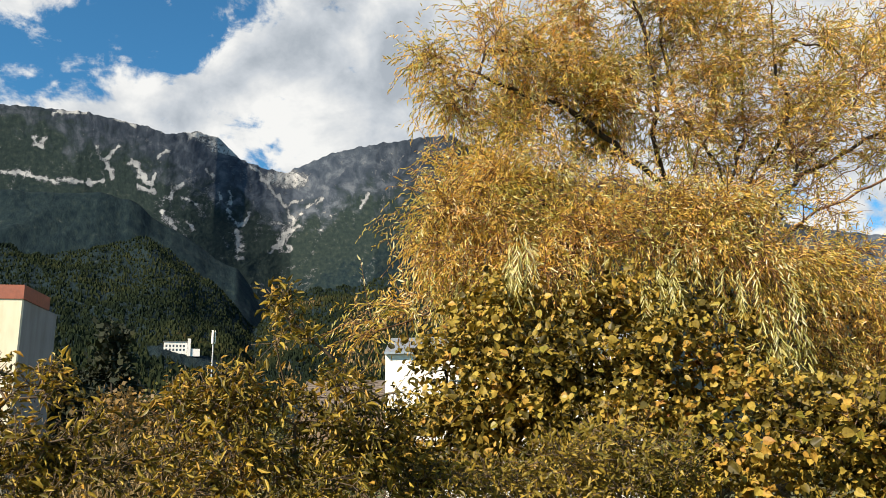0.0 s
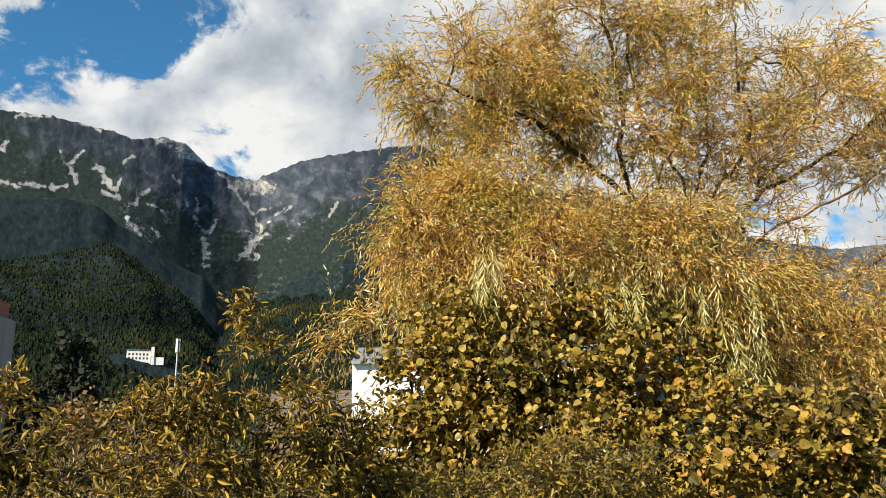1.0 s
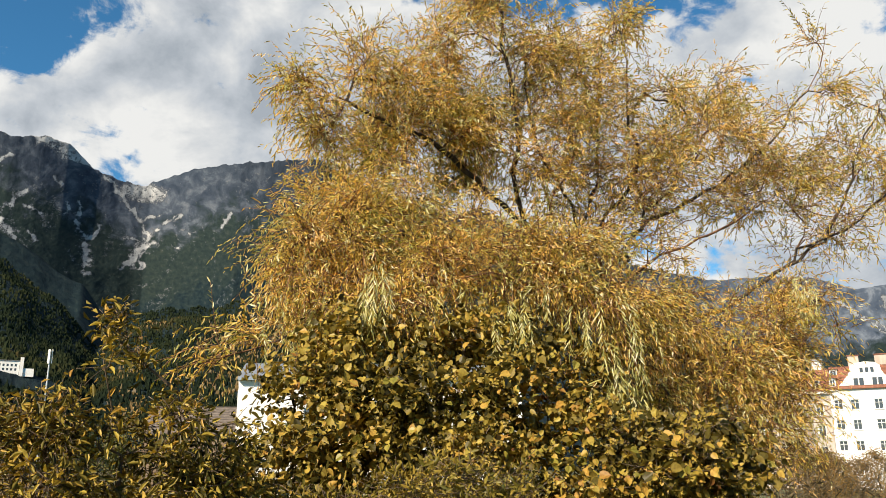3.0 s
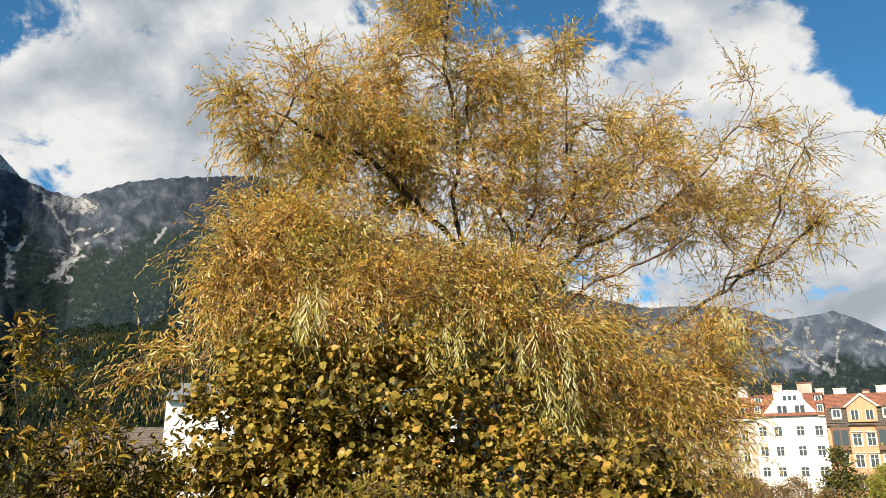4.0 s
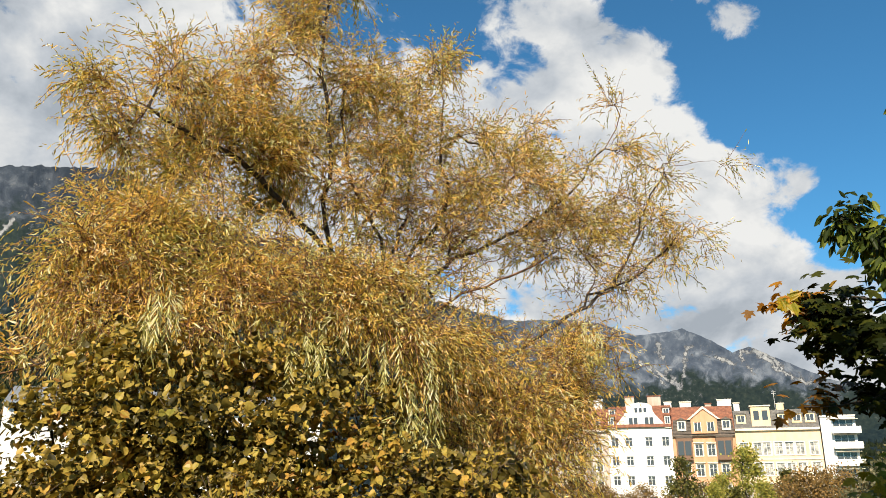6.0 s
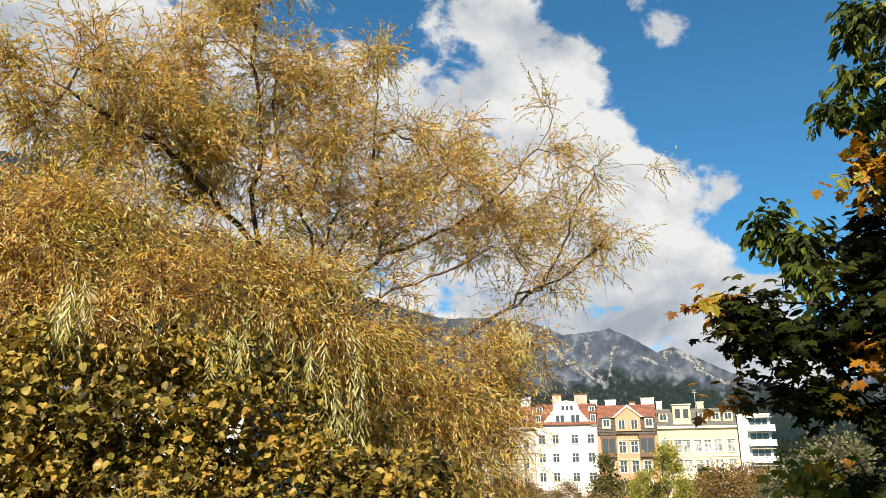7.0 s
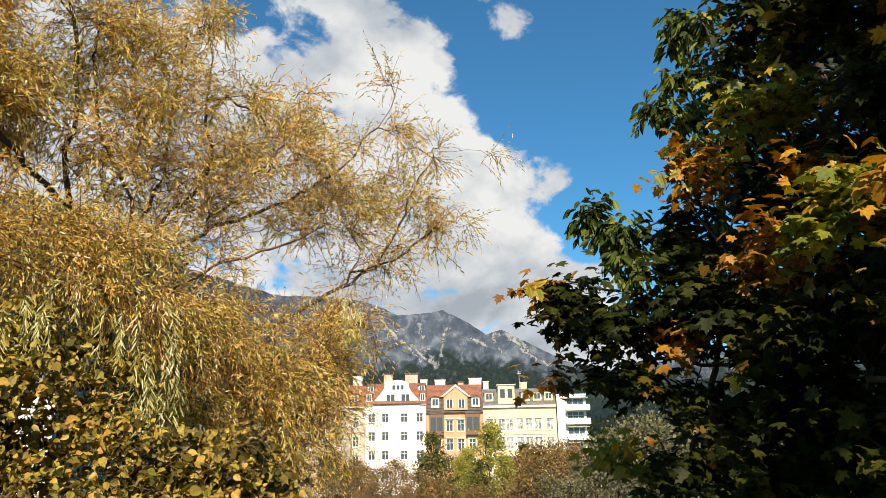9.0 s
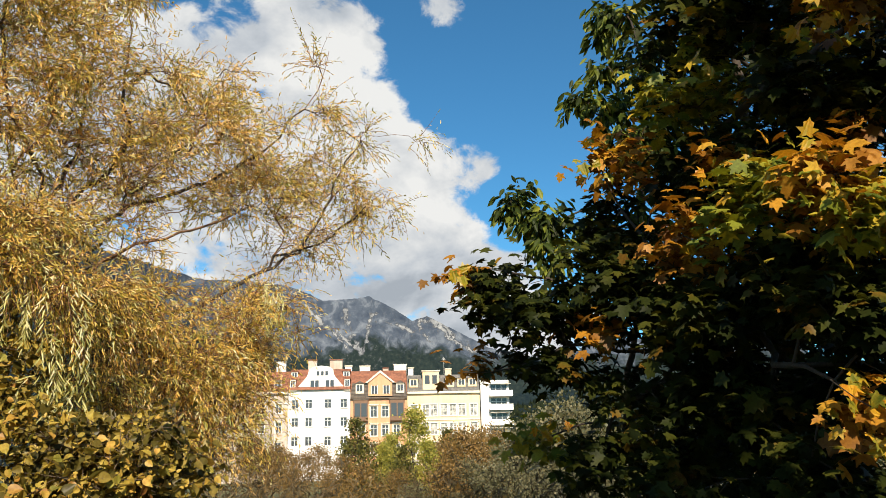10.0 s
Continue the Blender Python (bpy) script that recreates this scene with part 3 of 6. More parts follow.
def mountain_sheet():
    azs = np.concatenate([np.arange(-46, -33, 0.25), np.arange(-33, 2, 0.085), np.arange(2, 34, 0.22), np.arange(34, 52, 0.10), np.arange(52, 72.01, 0.3)])
    us = np.concatenate([np.linspace(0.0, 0.4, 50), np.linspace(0.405, 1.0, 150), np.linspace(1.02, 1.25, 8)])
    crest = np.interp(azs, CREST[:, 0], CREST[:, 1])
    far = np.interp(azs, CREST_R[:, 0], CREST_R[:, 1])
    verts, cover, scree, bare_hazy, fall = [], [], [], [], []
    lifts, roughs = [], []
    k = len(azs)
    for u in us:
        w = min(u, 1)
        for i, az in enumerate(azs):
            r = far[i] - 1250 * (1 - u)
            x, y = r * math.sin(radians(az)), r * math.cos(radians(az))
            warp = 0.9 * fbm(az * .12, u * 2.2, 3.0, 3)
            # ribs run down towards the gully, and away from the far peak
            lean = math.tanh((az + 11.4) / 12) if az < 18 else -math.tanh((az - 41) / 12)
            skew = az - 9 * lean * u
            where = Vector((skew / 9.5 + .3 * warp, u * 1.5, 3.7))
            spur = noise.ridged_multi_fractal(where, 1.0, 2.15, 4, 1.0, 2.0) - 1.25
            rough = fbm(x / 130, y / 190, 17.0, 4)
            e = 1.5 + (crest[i] - 1.5) * (w ** 0.84)
            z = r * math.tan(radians(e)) + (85 * spur + 14 * rough - 22) * ((0.3 + 0.7 * w) * (1 - w) * 1.5 if u < 1 else 0)
            z += (9 if az < 30 else 4) * fbm(az * 1.7, w * 14, 23.0, 3) * (r / 3000) * max(0, w - .85) * 6
            if u > 1:
                z -= (u - 1) * 1500
            e = math.degrees(math.atan2(z, r))
            verts.append((x, y, EYE + z))
            fall += (az * 46 + 8 * warp, e * 46 + 6 * rough, 0.0)
            # below this line the dark forest colour also stands in for cloud shadow
            line = float(np.interp(az, WOODS_SHADE[:, 0], WOODS_SHADE[:, 1]))
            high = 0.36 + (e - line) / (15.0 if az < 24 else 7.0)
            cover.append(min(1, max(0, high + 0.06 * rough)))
            patch = noise.noise(Vector((az * .35, u * 5, 41.0)))
            thread = 1 - 2 * abs(noise.noise(Vector((skew * 1.9 + warp * 4, u * 2.2, 53.0))))
            s = 0.40 * max(0, thread - .45) * (1 if 0.42 < w < 0.96 else 0) * (1.2 if patch > .05 else .3) + (.14 * max(0, rough) if w > .55 else 0)
            bowl = 1 - math.hypot((az + 11.6) / 2.3, (e - 17.7) / .9)
            if bowl > 0:
                s = max(s, min(.70, bowl * 1.5) + .20 * rough)
            peak = 1 - abs(az + 16.9) / 2.0
            if peak > 0 and crest[i] - e < 1.2 * peak:
                s = max(s, .66 + .25 * rough)
            # pale rock at the saddle; eastwards the paler tone paints in distance haze
            bare_hazy.append(min(1, max(0, (az - 24) / 10)) if az > 0 else max(0, 0.55 - abs(az + 12) * .05))
            scree.append(s)
            lifts.append(e)
            roughs.append(rough)
    where, lifts, roughs = np.tile(azs, len(us)), np.array(lifts), np.array(roughs)
    scree = np.array(scree)
    # the edges of the runs wander and break up
    ways = [Vector((a * 1.5, e * 1.5, 0)) for a, e in zip(where, lifts)]
    where = where + .20 * np.array([noise.noise(v) for v in ways]) + .10 * np.array([noise.noise(v * 3.1) for v in ways])
    lifts = lifts + .16 * np.array([noise.noise(v + Vector((0, 0, 9))) for v in ways])
    torn = np.array([noise.noise(v * 2.2 + Vector((0, 0, 5))) for v in ways])
    for wide, line in RUNS:
        for (a0, e0), (a1, e1) in zip(line, line[1:]):
            dx, dy = a1 - a0, e1 - e0
            f = np.clip(((where - a0) * dx + (lifts - e0) * dy) / (dx * dx + dy * dy), 0, 1)
            gap = np.hypot(where - a0 - f * dx, lifts - e0 - f * dy) + .10 * roughs
            scree = np.maximum(scree, .86 + .34 * torn - .36 * gap / (wide * np.maximum(.4, 1 + torn)))
    scree = np.clip(scree * np.where(where > 30, .80, 1), 0, 1)
    faces = [(j * k + i, (j + 1) * k + i, (j + 1) * k + i + 1, j * k + i + 1) for j in range(len(us) - 1) for i in range(k - 1)]
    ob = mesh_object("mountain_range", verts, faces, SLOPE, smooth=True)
    for key, values in (("cover", cover), ("scree", scree), ("bare_hazy", bare_hazy)):
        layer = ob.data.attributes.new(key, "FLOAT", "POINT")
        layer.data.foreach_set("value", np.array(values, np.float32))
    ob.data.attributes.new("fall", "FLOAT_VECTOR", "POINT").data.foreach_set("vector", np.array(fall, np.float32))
    return tagged(ob, "steep limestone mountain range with pale scree gullies above dark forest and painted cloud shade", "mountain", kind="structure")


mountain_sheet()


SPUR = np.array([(-60, 15), (-39, 14.6), (-30, 15.3), (-27, 15.6), (-24.2, 16.0), (-22.3, 15.5), (-19.5, 13.8), (-18, 13.0), (-14.8, 11.3), (-13.7, 9.9), (-12.7, 8.0), (-11, 5.5), (-9, 4.0), (-6, 2.0)])


def spur_height(az, r):
    """A wooded spur before the big face, falling towards the gorge; its crest follows a cloud shadow's edge."""
    top = float(np.interp(az, SPUR[:, 0], SPUR[:, 1])) + .35 * fbm(az * .35, 1.0, 61.0, 3)
    u = (r - 1150) / 800
    w = min(1, max(0, u))
    x, y = r * math.sin(radians(az)), r * math.cos(radians(az))
    z = r * math.tan(radians(1 + (top - 1) * w ** .8)) + (60 * (noise.ridged_multi_fractal(Vector((x / 420, y / 520, 9.1)), 1.0, 2.1, 5, 1.0, 2.0) - 1.2) + 10 * fbm(x / 90, y / 90, 71.0, 3)) * w * (1 - w) * 2.5
    return EYE + z - (700 * (u - 1) if u > 1 else 0)


spur_sheet = sheet("mountain_spur", list(np.arange(-50, -6, 0.16)), list(np.arange(1150, 2120, 9.0)), spur_height, SLOPE, "wooded mountain spur falling to the gorge, coloured dark for cloud shadow", "mountain")
# the low cover value puts the cloud shadow into the spur's colour
for key, value in (("cover", .16), ("scree", 0.0), ("bare_hazy", 0.0)):
    spur_sheet.data.attributes.new(key, "FLOAT", "POINT").data.foreach_set("value", np.full(len(spur_sheet.data.vertices), value, np.float32))


def hill_height(az, r):
    top = float(np.interp(az, HILL[:, 0], HILL[:, 1]))
    u = (r - 330) / 900
    e = 0.1 + (top - 0.1) * min(1, max(0, u)) ** 0.75 + (0.9 * fbm(az * .16, r * .003, 31.0, 3) + .30 * fbm(az * .7, r * .01, 37.0, 2)) * min(1, max(0, u * 3))
    if u > 1:
        e -= (u - 1) * 9
    return EYE + r * math.tan(radians(e)) - 6 * max(0, 1 - u * 3)


hill = sheet("forest_hill", list(np.arange(-50, 80.01, 0.4)), list(np.arange(330, 1500, 18.0)), hill_height, SLOPE, "foothill below the mountains under dense dark forest", "hill")
for key in ("cover", "scree"):
    hill.data.attributes.new(key, "FLOAT", "POINT").data.foreach_set("value", np.full(len(hill.data.vertices), 0.14 if key == "cover" else 0.0, np.float32))


def forest(name, count, az_span, r_span, height, mat, label, keep):
    """Conifers and rounded crowns too many to count, standing on the hill."""
    verts, faces = [], []
    for _ in range(count):
        az, r = rng.uniform(*az_span), rng.uniform(*r_span)
        if not keep(az, r):
            continue
        h = height * rng.uniform(0.55, 1.25)
        w = h * rng.uniform(0.15, 0.25)
        x, y, z = r * math.sin(radians(az)), r * math.cos(radians(az)), hill_height(az, r) - 2
        turn = rng.uniform(0, 6.3)
        base = len(verts)
        rows = ((0.12, 1.0), (1.0, 0.03)) if rng.random() < 0.62 else ((0.1, 0.8), (0.45, 1.5), (0.8, 0.9))
        for f, s in rows:
            for q in range(4):
                a = turn + q * 1.5708
                k = w * s * rng.uniform(0.75, 1.2)
                verts.append((x + k * math.cos(a), y + k * math.sin(a), z + h * f * rng.uniform(.95, 1.05)))
        for lv in range(len(rows) - 1):
            o = base + lv * 4
            faces += [(o + q, o + (q + 1) % 4, o + 4 + (q + 1) % 4, o + 4 + q) for q in range(4)]
        if len(rows) == 3:
            faces.append(tuple(base + 8 + q for q in range(4)))
    return tagged(mesh_object(name, verts, faces, mat), label, "forest", kind="stuff")


HOTEL_R = next((r for r in range(430, 900, 4) if hill_height(-18.4, r) > EYE + r * math.tan(radians(5.25))), 640)
forest("hill_forest", 42000, (-34, 14), (480, 1330), 6.2, FAR_FOREST, "dense dark spruce forest over the foothill", lambda az, r: noise.noise(Vector((az * .25, r * .006, 2))) > -0.8 and not (-20.4 < az < -15.6 and HOTEL_R - 45 < r < HOTEL_R + 14))
forest("autumn_wood", 5000, (-12, 16), (480, 1100), 6.5, BROWN_TREE, "brown autumn broadleaf wood on the lower slope", lambda az, r: noise.noise(Vector((az * .3, r * .005, 8))) > 0.05)
forest("valley_forest", 8000, (20, 62), (345, 1250), 7, FAR_FOREST, "dark wooded slope behind the town houses", lambda az, r: True)


# ---- buildings ----
def wall_with_openings(name, w, h, thick, holes, mat, parent, label=""):
    """A wall in x and z, its face at y = 0, with openings that go through it: (x0, z0, x1, z1)."""
    xs = sorted({0, w, *[c for q in holes for c in (q[0], q[2])]})
    zs = sorted({0, h, *[c for q in holes for c in (q[1], q[3])]})
    bm = bmesh.new()

    def quad(*pts):
        bm.faces.new([bm.verts.new(p) for p in pts])

    for x0, x1 in zip(xs, xs[1:]):
        for z0, z1 in zip(zs, zs[1:]):
            cx, cz = (x0 + x1) / 2, (z0 + z1) / 2
            if not any(a < cx < c and b < cz < d for a, b, c, d in holes):
                quad((x0, 0, z0), (x1, 0, z0), (x1, 0, z1), (x0, 0, z1))
    for a, b, c, d in holes:
        quad((a, 0, b), (a, 0, d), (a, thick, d), (a, thick, b))
        quad((c, 0, b), (c, thick, b), (c, thick, d), (c, 0, d))
        quad((a, 0, b), (a, thick, b), (c, thick, b), (c, 0, b))
        quad((a, 0, d), (c, 0, d), (c, thick, d), (a, thick, d))
    quad((0, 0, 0), (0, 0, h), (0, 9, h), (0, 9, 0))
    quad((w, 0, 0), (w, 9, 0), (w, 9, h), (w, 0, h))
    quad((0, 9, 0), (0, 9, h), (w, 9, h), (w, 9, 0))
    quad((0, 0, h), (w, 0, h), (w, 9, h), (0, 9, h))
    me = bpy.data.meshes.new(name)
    bm.to_mesh(me)
    bm.free()
    me.materials.append(mat)
    ob = new(name, me)
    ob.parent = parent
    if label:
        ob["label"] = label
    return ob


def lattice(name, xs, zs, y0, y1, mat, parent):
    """Bars that cross, as one solid frame: every other strip between xs and between zs is a bar."""
    bm = bmesh.new()
    solid = {(i, j) for i in range(len(xs) - 1) for j in range(len(zs) - 1) if i % 2 == 0 or j % 2 == 0}
    for i, j in solid:
        a, b, c, d = xs[i], xs[i + 1], zs[j], zs[j + 1]
        sides = [((a, y0, c), (b, y0, c), (b, y0, d), (a, y0, d)), ((a, y1, c), (a, y1, d), (b, y1, d), (b, y1, c))]
        for step, p, q in (((-1, 0), (a, c), (a, d)), ((1, 0), (b, d), (b, c)), ((0, -1), (b, c), (a, c)), ((0, 1), (a, d), (b, d))):
            if (i + step[0], j + step[1]) not in solid:
                sides.append(((p[0], y0, p[1]), (q[0], y0, q[1]), (q[0], y1, q[1]), (p[0], y1, p[1])))
        for f in sides:
            bm.faces.new([bm.verts.new(v) for v in f])
    bmesh.ops.remove_doubles(bm, verts=bm.verts, dist=.001)
    return part(name, bm, mat, parent)


def window(parent, x0, z0, x1, z1, leaves=2, trim=None, y=0.0, shutters=False, hood=False, glass=GLASS):
    """A window set back in its opening: frame, panes, sill, and the surround where there is one."""
    t, mid = 0.07, z0 + (z1 - z0) * .66
    xs, zs = [x0, x0 + t], [z0, z0 + t, mid - .03, mid + .03, z1 - t, z1]
    for k in range(1, leaves):
        c = x0 + (x1 - x0) * k / leaves
        xs += [c - .045, c + .045]
    xs += [x1 - t, x1]
    win = lattice("window", xs, zs, y + .14, y + .22, FRAME, parent)
    for k in range(leaves):
        a, b = x0 + (x1 - x0) * k / leaves, x0 + (x1 - x0) * (k + 1) / leaves
        boxes("pane", [(a + .05, y + .175, z0 + .05, b - .05, y + .185, z1 - .05)], glass, win)
    boxes("sill", [(x0 - .12, y - .12, z0 - .12, x1 + .12, y + .14, z0 - .003)], trim or FRAME, win)
    if trim:
        boxes("surround", [(x0 - .16, y - .05, z0, x0 - .003, y - .003, z1 + .14), (x1 + .003, y - .05, z0, x1 + .16, y - .003, z1 + .14), (x0 - .003, y - .05, z1 + .003, x1 + .003, y - .003, z1 + .14)], trim, win)
    if hood:
        boxes("hood", [(x0 - .25, y - .22, z1 + .2, x1 + .25, y - .003, z1 + .34)], trim or STONE_TRIM, win)
    if shutters:
        for a, b in ((x0 - .62, x0 - .18), (x1 + .18, x1 + .62)):
            boxes("shutter", [(a, y - .09, z0, b, y - .04, z1)], SHUTTER, win)
    return win


def gable_roof(name, w, z, high, depth, mat, parent, over=0.45, label="", hip=0.0):
    """A roof whose ridge runs along the front, with eaves."""
    y0, y1 = -over, depth
    bm = bmesh.new()
    prof = [(y0, z - .12), (y0, z + .06), ((y0 + y1) / 2 - 1.2, z + high), ((y0 + y1) / 2 + 1.2, z + high), (y1, z + .06), (y1, z - .12)]
    a = [bm.verts.new((0 + (hip if q > z + .5 else 0), p, q)) for p, q in prof]
    b = [bm.verts.new((w - (hip if q > z + .5 else 0), p, q)) for p, q in prof]
    bm.faces.new(a)
    bm.faces.new(b[::-1])
    for i in range(len(a)):
        j = (i + 1) % len(a)
        bm.faces.new((a[i], b[i], b[j], a[j]))
    return part(name, bm, mat, parent, label)


def dormer(parent, x, z, y, w=1.3, h=1.5, wall=WHITE_WALL, roof=RED_ROOF, depth=2.6, peak=0.5):
    d = boxes("dormer", [(x - w / 2, y, z, x + w / 2, y + depth, z + h)], wall, parent)
    prism("dormer_roof", [(x - w / 2 - .18, z + h + .004), (x + w / 2 + .18, z + h + .004), (x, z + h + peak)], y - .18, y + depth, roof, d)
    boxes("dormer_window", [(x - w * .34, y - .03, z + h * .22, x + w * .34, y - .004, z + h * .86)], GLASS, d)
    boxes("dormer_frame", [(x - w * .40, y - .06, z + h * .16, x - w * .34, y - .004, z + h * .92), (x + w * .34, y - .06, z + h * .16, x + w * .40, y - .004, z + h * .92), (x - .04, y - .06, z + h * .22, x + .04, y - .034, z + h * .86)], FRAME, d)


def chimney(parent, x, y, z, w=1.6, d=0.9, h=2.0, mat=WHITE_WALL, cap=STONE_TRIM):
    c = boxes("chimney", [(x - w / 2, y - d / 2, z, x + w / 2, y + d / 2, z + h)], mat, parent)
    boxes("chimney_cap", [(x - w / 2 - .1, y - d / 2 - .1, z + h + .002, x + w / 2 + .1, y + d / 2 + .1, z + h + .18)], cap, c)


GROUND_Z = -3.6
ROW_AZ, ROW_D = 42.0, 150.0


def row_house(name, s0, label):
    ob = thing(name, label, "house", "row of town houses")
    a = radians(ROW_AZ)
    c = Vector((ROW_D * math.sin(a), ROW_D * math.cos(a), GROUND_Z)) + s0 * Vector((math.cos(a), -math.sin(a), 0))
    ob.matrix_world = Matrix.Translation(c) @ pose(0, 0, 0, 0, 0, -ROW_AZ)
    return ob


def facade(ob, w, h, wall, cols, rows, size, trim=None, leaves=2, hood=False, shutters=False, skip=(), glass=GLASS):
    """A front with a grid of windows: cols at x, rows at sill heights."""
    holes = [(x - size[0] / 2, z, x + size[0] / 2, z + size[1]) for zi, z in enumerate(rows) for xi, x in enumerate(cols) if (xi, zi) not in skip]
    wall_with_openings("wall", w, h, 0.3, holes, wall, ob)
    for q in holes:
        window(ob, *q, leaves=leaves, trim=trim, hood=hood, shutters=shutters, glass=glass)


# white house with the curved gable
W = row_house("white_gabled_house", -15.6, "tall white plastered town house with a curved gable and red roof")
FL = [1.0, 4.3, 7.7, 11.1, 14.4]
facade(W, 11.3, 16.3, WHITE_WALL, [1.2, 3.7, 7.2, 10.1], [2.7, 6.2, 9.6, 12.9], (1.25, 1.6))
gab = [(1.5, 16.3), (10.2, 16.3), (10.0, 16.9), (9.3, 17.7), (8.6, 18.5), (8.2, 19.2), (8.1, 20.0), (7.4, 20.5), (5.9, 20.7), (4.4, 20.5), (3.6, 20.0), (3.5, 19.2), (3.1, 18.5), (2.4, 17.7), (1.7, 16.9)]
g = prism("gable", gab, -0.06, 1.2, WHITE_WALL, W)
for x in (4.7, 7.5):
    for dx in (-.42, .42):
        boxes("gable_window", [(x + dx - .33, -.10, 16.7, x + dx + .33, -.064, 18.0)], GLASS, g)
    boxes("gable_sill", [(x - .95, -.16, 16.5, x + .95, -.064, 16.65)], STONE_TRIM, g)
for x in (5.3, 6.1, 6.9):
    boxes("gable_window", [(x - .24, -.10, 18.9, x + .24, -.064, 19.7)], GLASS, g)
for a, b in ((0, 1.45), (10.25, 11.3)):
    boxes("cornice", [(a, -.35, 16.05, b, -.002, 16.35)], STONE_TRIM, W)
gable_roof("roof", 11.3, 16.36, 4.0, 9.4, RED_ROOF, W, label="red clay tile roof")
prism("gable_ridge", [(1.9, 16.8), (9.8, 16.8), (7.3, 20.45), (4.5, 20.45)], 1.21, 4.5, RED_ROOF, W)
for x in (.7, 10.7):
    dormer(W, x, 16.5, -.1, w=1.0, wall=WHITE_WALL, h=1.7)
dormer(W, .8, 18.5, 1.9, h=1.3, w=1.2)
dormer(W, 10.5, 18.5, 1.9, h=1.3, w=1.2)
chimney(W, 3.9, 5.2, 19.6, 1.7, .9, 2.6, BEIGE_WALL, RED_ROOF)
chimney(W, 8.4, 5.4, 19.6, 2.4, 1.0, 2.6, BEIGE_WALL, RED_ROOF)
chimney(W, 10.8, 5.4, 19.2, 1.3, .9, 1.8)

B = row_house("beige_house", -31.25, "weathered beige plastered town house with a red roof")
facade(B, 15.6, 16.0, BEIGE_WALL, [1.5, 4.6, 7.7, 10.8, 13.9], [1.6, 5.1, 8.6, 12.1], (1.1, 1.8), STONE_TRIM, hood=True)
for a, b in ((3.45, 3.7), (13.75, 13.95)):
    boxes("string_course", [(0, -.14, a, 15.6, -.003, b)], STONE_TRIM, B)
boxes("cornice", [(0, -.5, 15.6, 15.6, -.002, 16.0)], STONE_TRIM, B)
gable_roof("roof", 15.6, 16.02, 4.0, 9.4, RED_ROOF, B)
for x in (2.5, 6.3, 10.1, 13.6):
    dormer(B, x, 16.5, 0.3, 1.5, 1.7, BEIGE_WALL, RED_ROOF)
chimney(B, 13.6, 5.2, 19.4, 1.8, .9, 2.5, WHITE_WALL, STONE_TRIM)
chimney(B, 7.2, 5.2, 19.4, 1.6, .9, 2.2)

O = row_house("orange_house", -4.25, "orange plastered town house with bay windows and a red roof")
facade(O, 10.5, 15.7, ORANGE_WALL, [2.0, 4.3, 6.4, 8.5], FL[:4], (1.25, 2.0), STONE_TRIM, hood=True)
for x in (1.9, 8.6):
    bay = boxes("bay", [(x - 1.35, -.9, 10.4, x + 1.35, -.05, 14.2)], SHUTTER, O)
    boxes("bay_window", [(x - 1.1, -.95, 11.2, x - .1, -.904, 13.6), (x + .1, -.95, 11.2, x + 1.1, -.904, 13.6)], GLASS, bay)
    boxes("bay_roof", [(x - 1.45, -1.0, 14.203, x + 1.45, -.05, 14.4)], BROWN_ROOF, bay)
for a, b, c in ((14.45, 14.75, .5), (15.5, 15.7, .3)):
    boxes("cornice", [(0, -c, a, 10.5, -.002, b)], BROWN_ROOF, O)
gable_roof("roof", 10.5, 15.72, 4.2, 9.4, RED_ROOF, O)
prism("mansard", [(0.02, 14.8), (10.48, 14.8), (10.2, 17.3), (0.3, 17.3)], -.62, 1.5, MANSARD, O, "grey-brown slate mansard front")
og = prism("front_gable", [(3.3, 14.9), (7.7, 14.9), (7.7, 17.4), (8.0, 17.4), (5.5, 19.3), (3.0, 17.4), (3.3, 17.4)], -.80, 1.6, ORANGE_WALL, O)
prism("gable_trim", [(2.7, 17.3), (3.15, 17.3), (5.5, 19.15), (7.85, 17.3), (8.3, 17.3), (5.5, 19.6)], -1.05, 1.6, STONE_TRIM, og)
for x in (4.4, 6.6):
    boxes("gable_window", [(x - .5, -.85, 15.3, x + .5, -.804, 16.8)], GLASS, og)
    boxes("gable_frame", [(x - .62, -.90, 15.2, x - .503, -.803, 16.9), (x + .503, -.90, 15.2, x + .62, -.803, 16.9), (x - .05, -.91, 15.3, x + .05, -.853, 16.8)], FRAME, og)
for x in (1.7, 9.2):
    dormer(O, x, 15.4, -.75, 1.5, 1.8, STONE_TRIM, MANSARD)
chimney(O, 2.6, 5.2, 19.2, 2.0, 1.0, 1.7)
chimney(O, 9.4, 5.2, 19.2, 2.4, 1.0, 1.9)
chimney(O, 6.6, 5.6, 19.2, 1.1, .8, 1.3, BEIGE_WALL, RED_ROOF)

Y = row_house("yellow_house", 6.3, "yellow plastered town house with white windows and a slate mansard roof")
facade(Y, 13.6, 15.6, YELLOW_WALL, [1.2, 3.4, 4.9, 6.8, 8.5, 10.2, 12.4], FL[:4], (1.3, 2.1), FRAME, glass=CURTAIN)
for a, b in ((10.3, 10.5), (3.5, 3.75)):
    boxes("string_course", [(0, -.14, a, 13.6, -.003, b)], STONE_TRIM, Y)
boxes("cornice", [(0, -.5, 15.2, 13.6, -.002, 15.6)], STONE_TRIM, Y)
for a in (5.75, 9.3):
    boxes("pilaster", [(a, -.12, 3.8, a + .25, -.003, 10.2)], YELLOW_WALL, Y)
bm = bmesh.new()
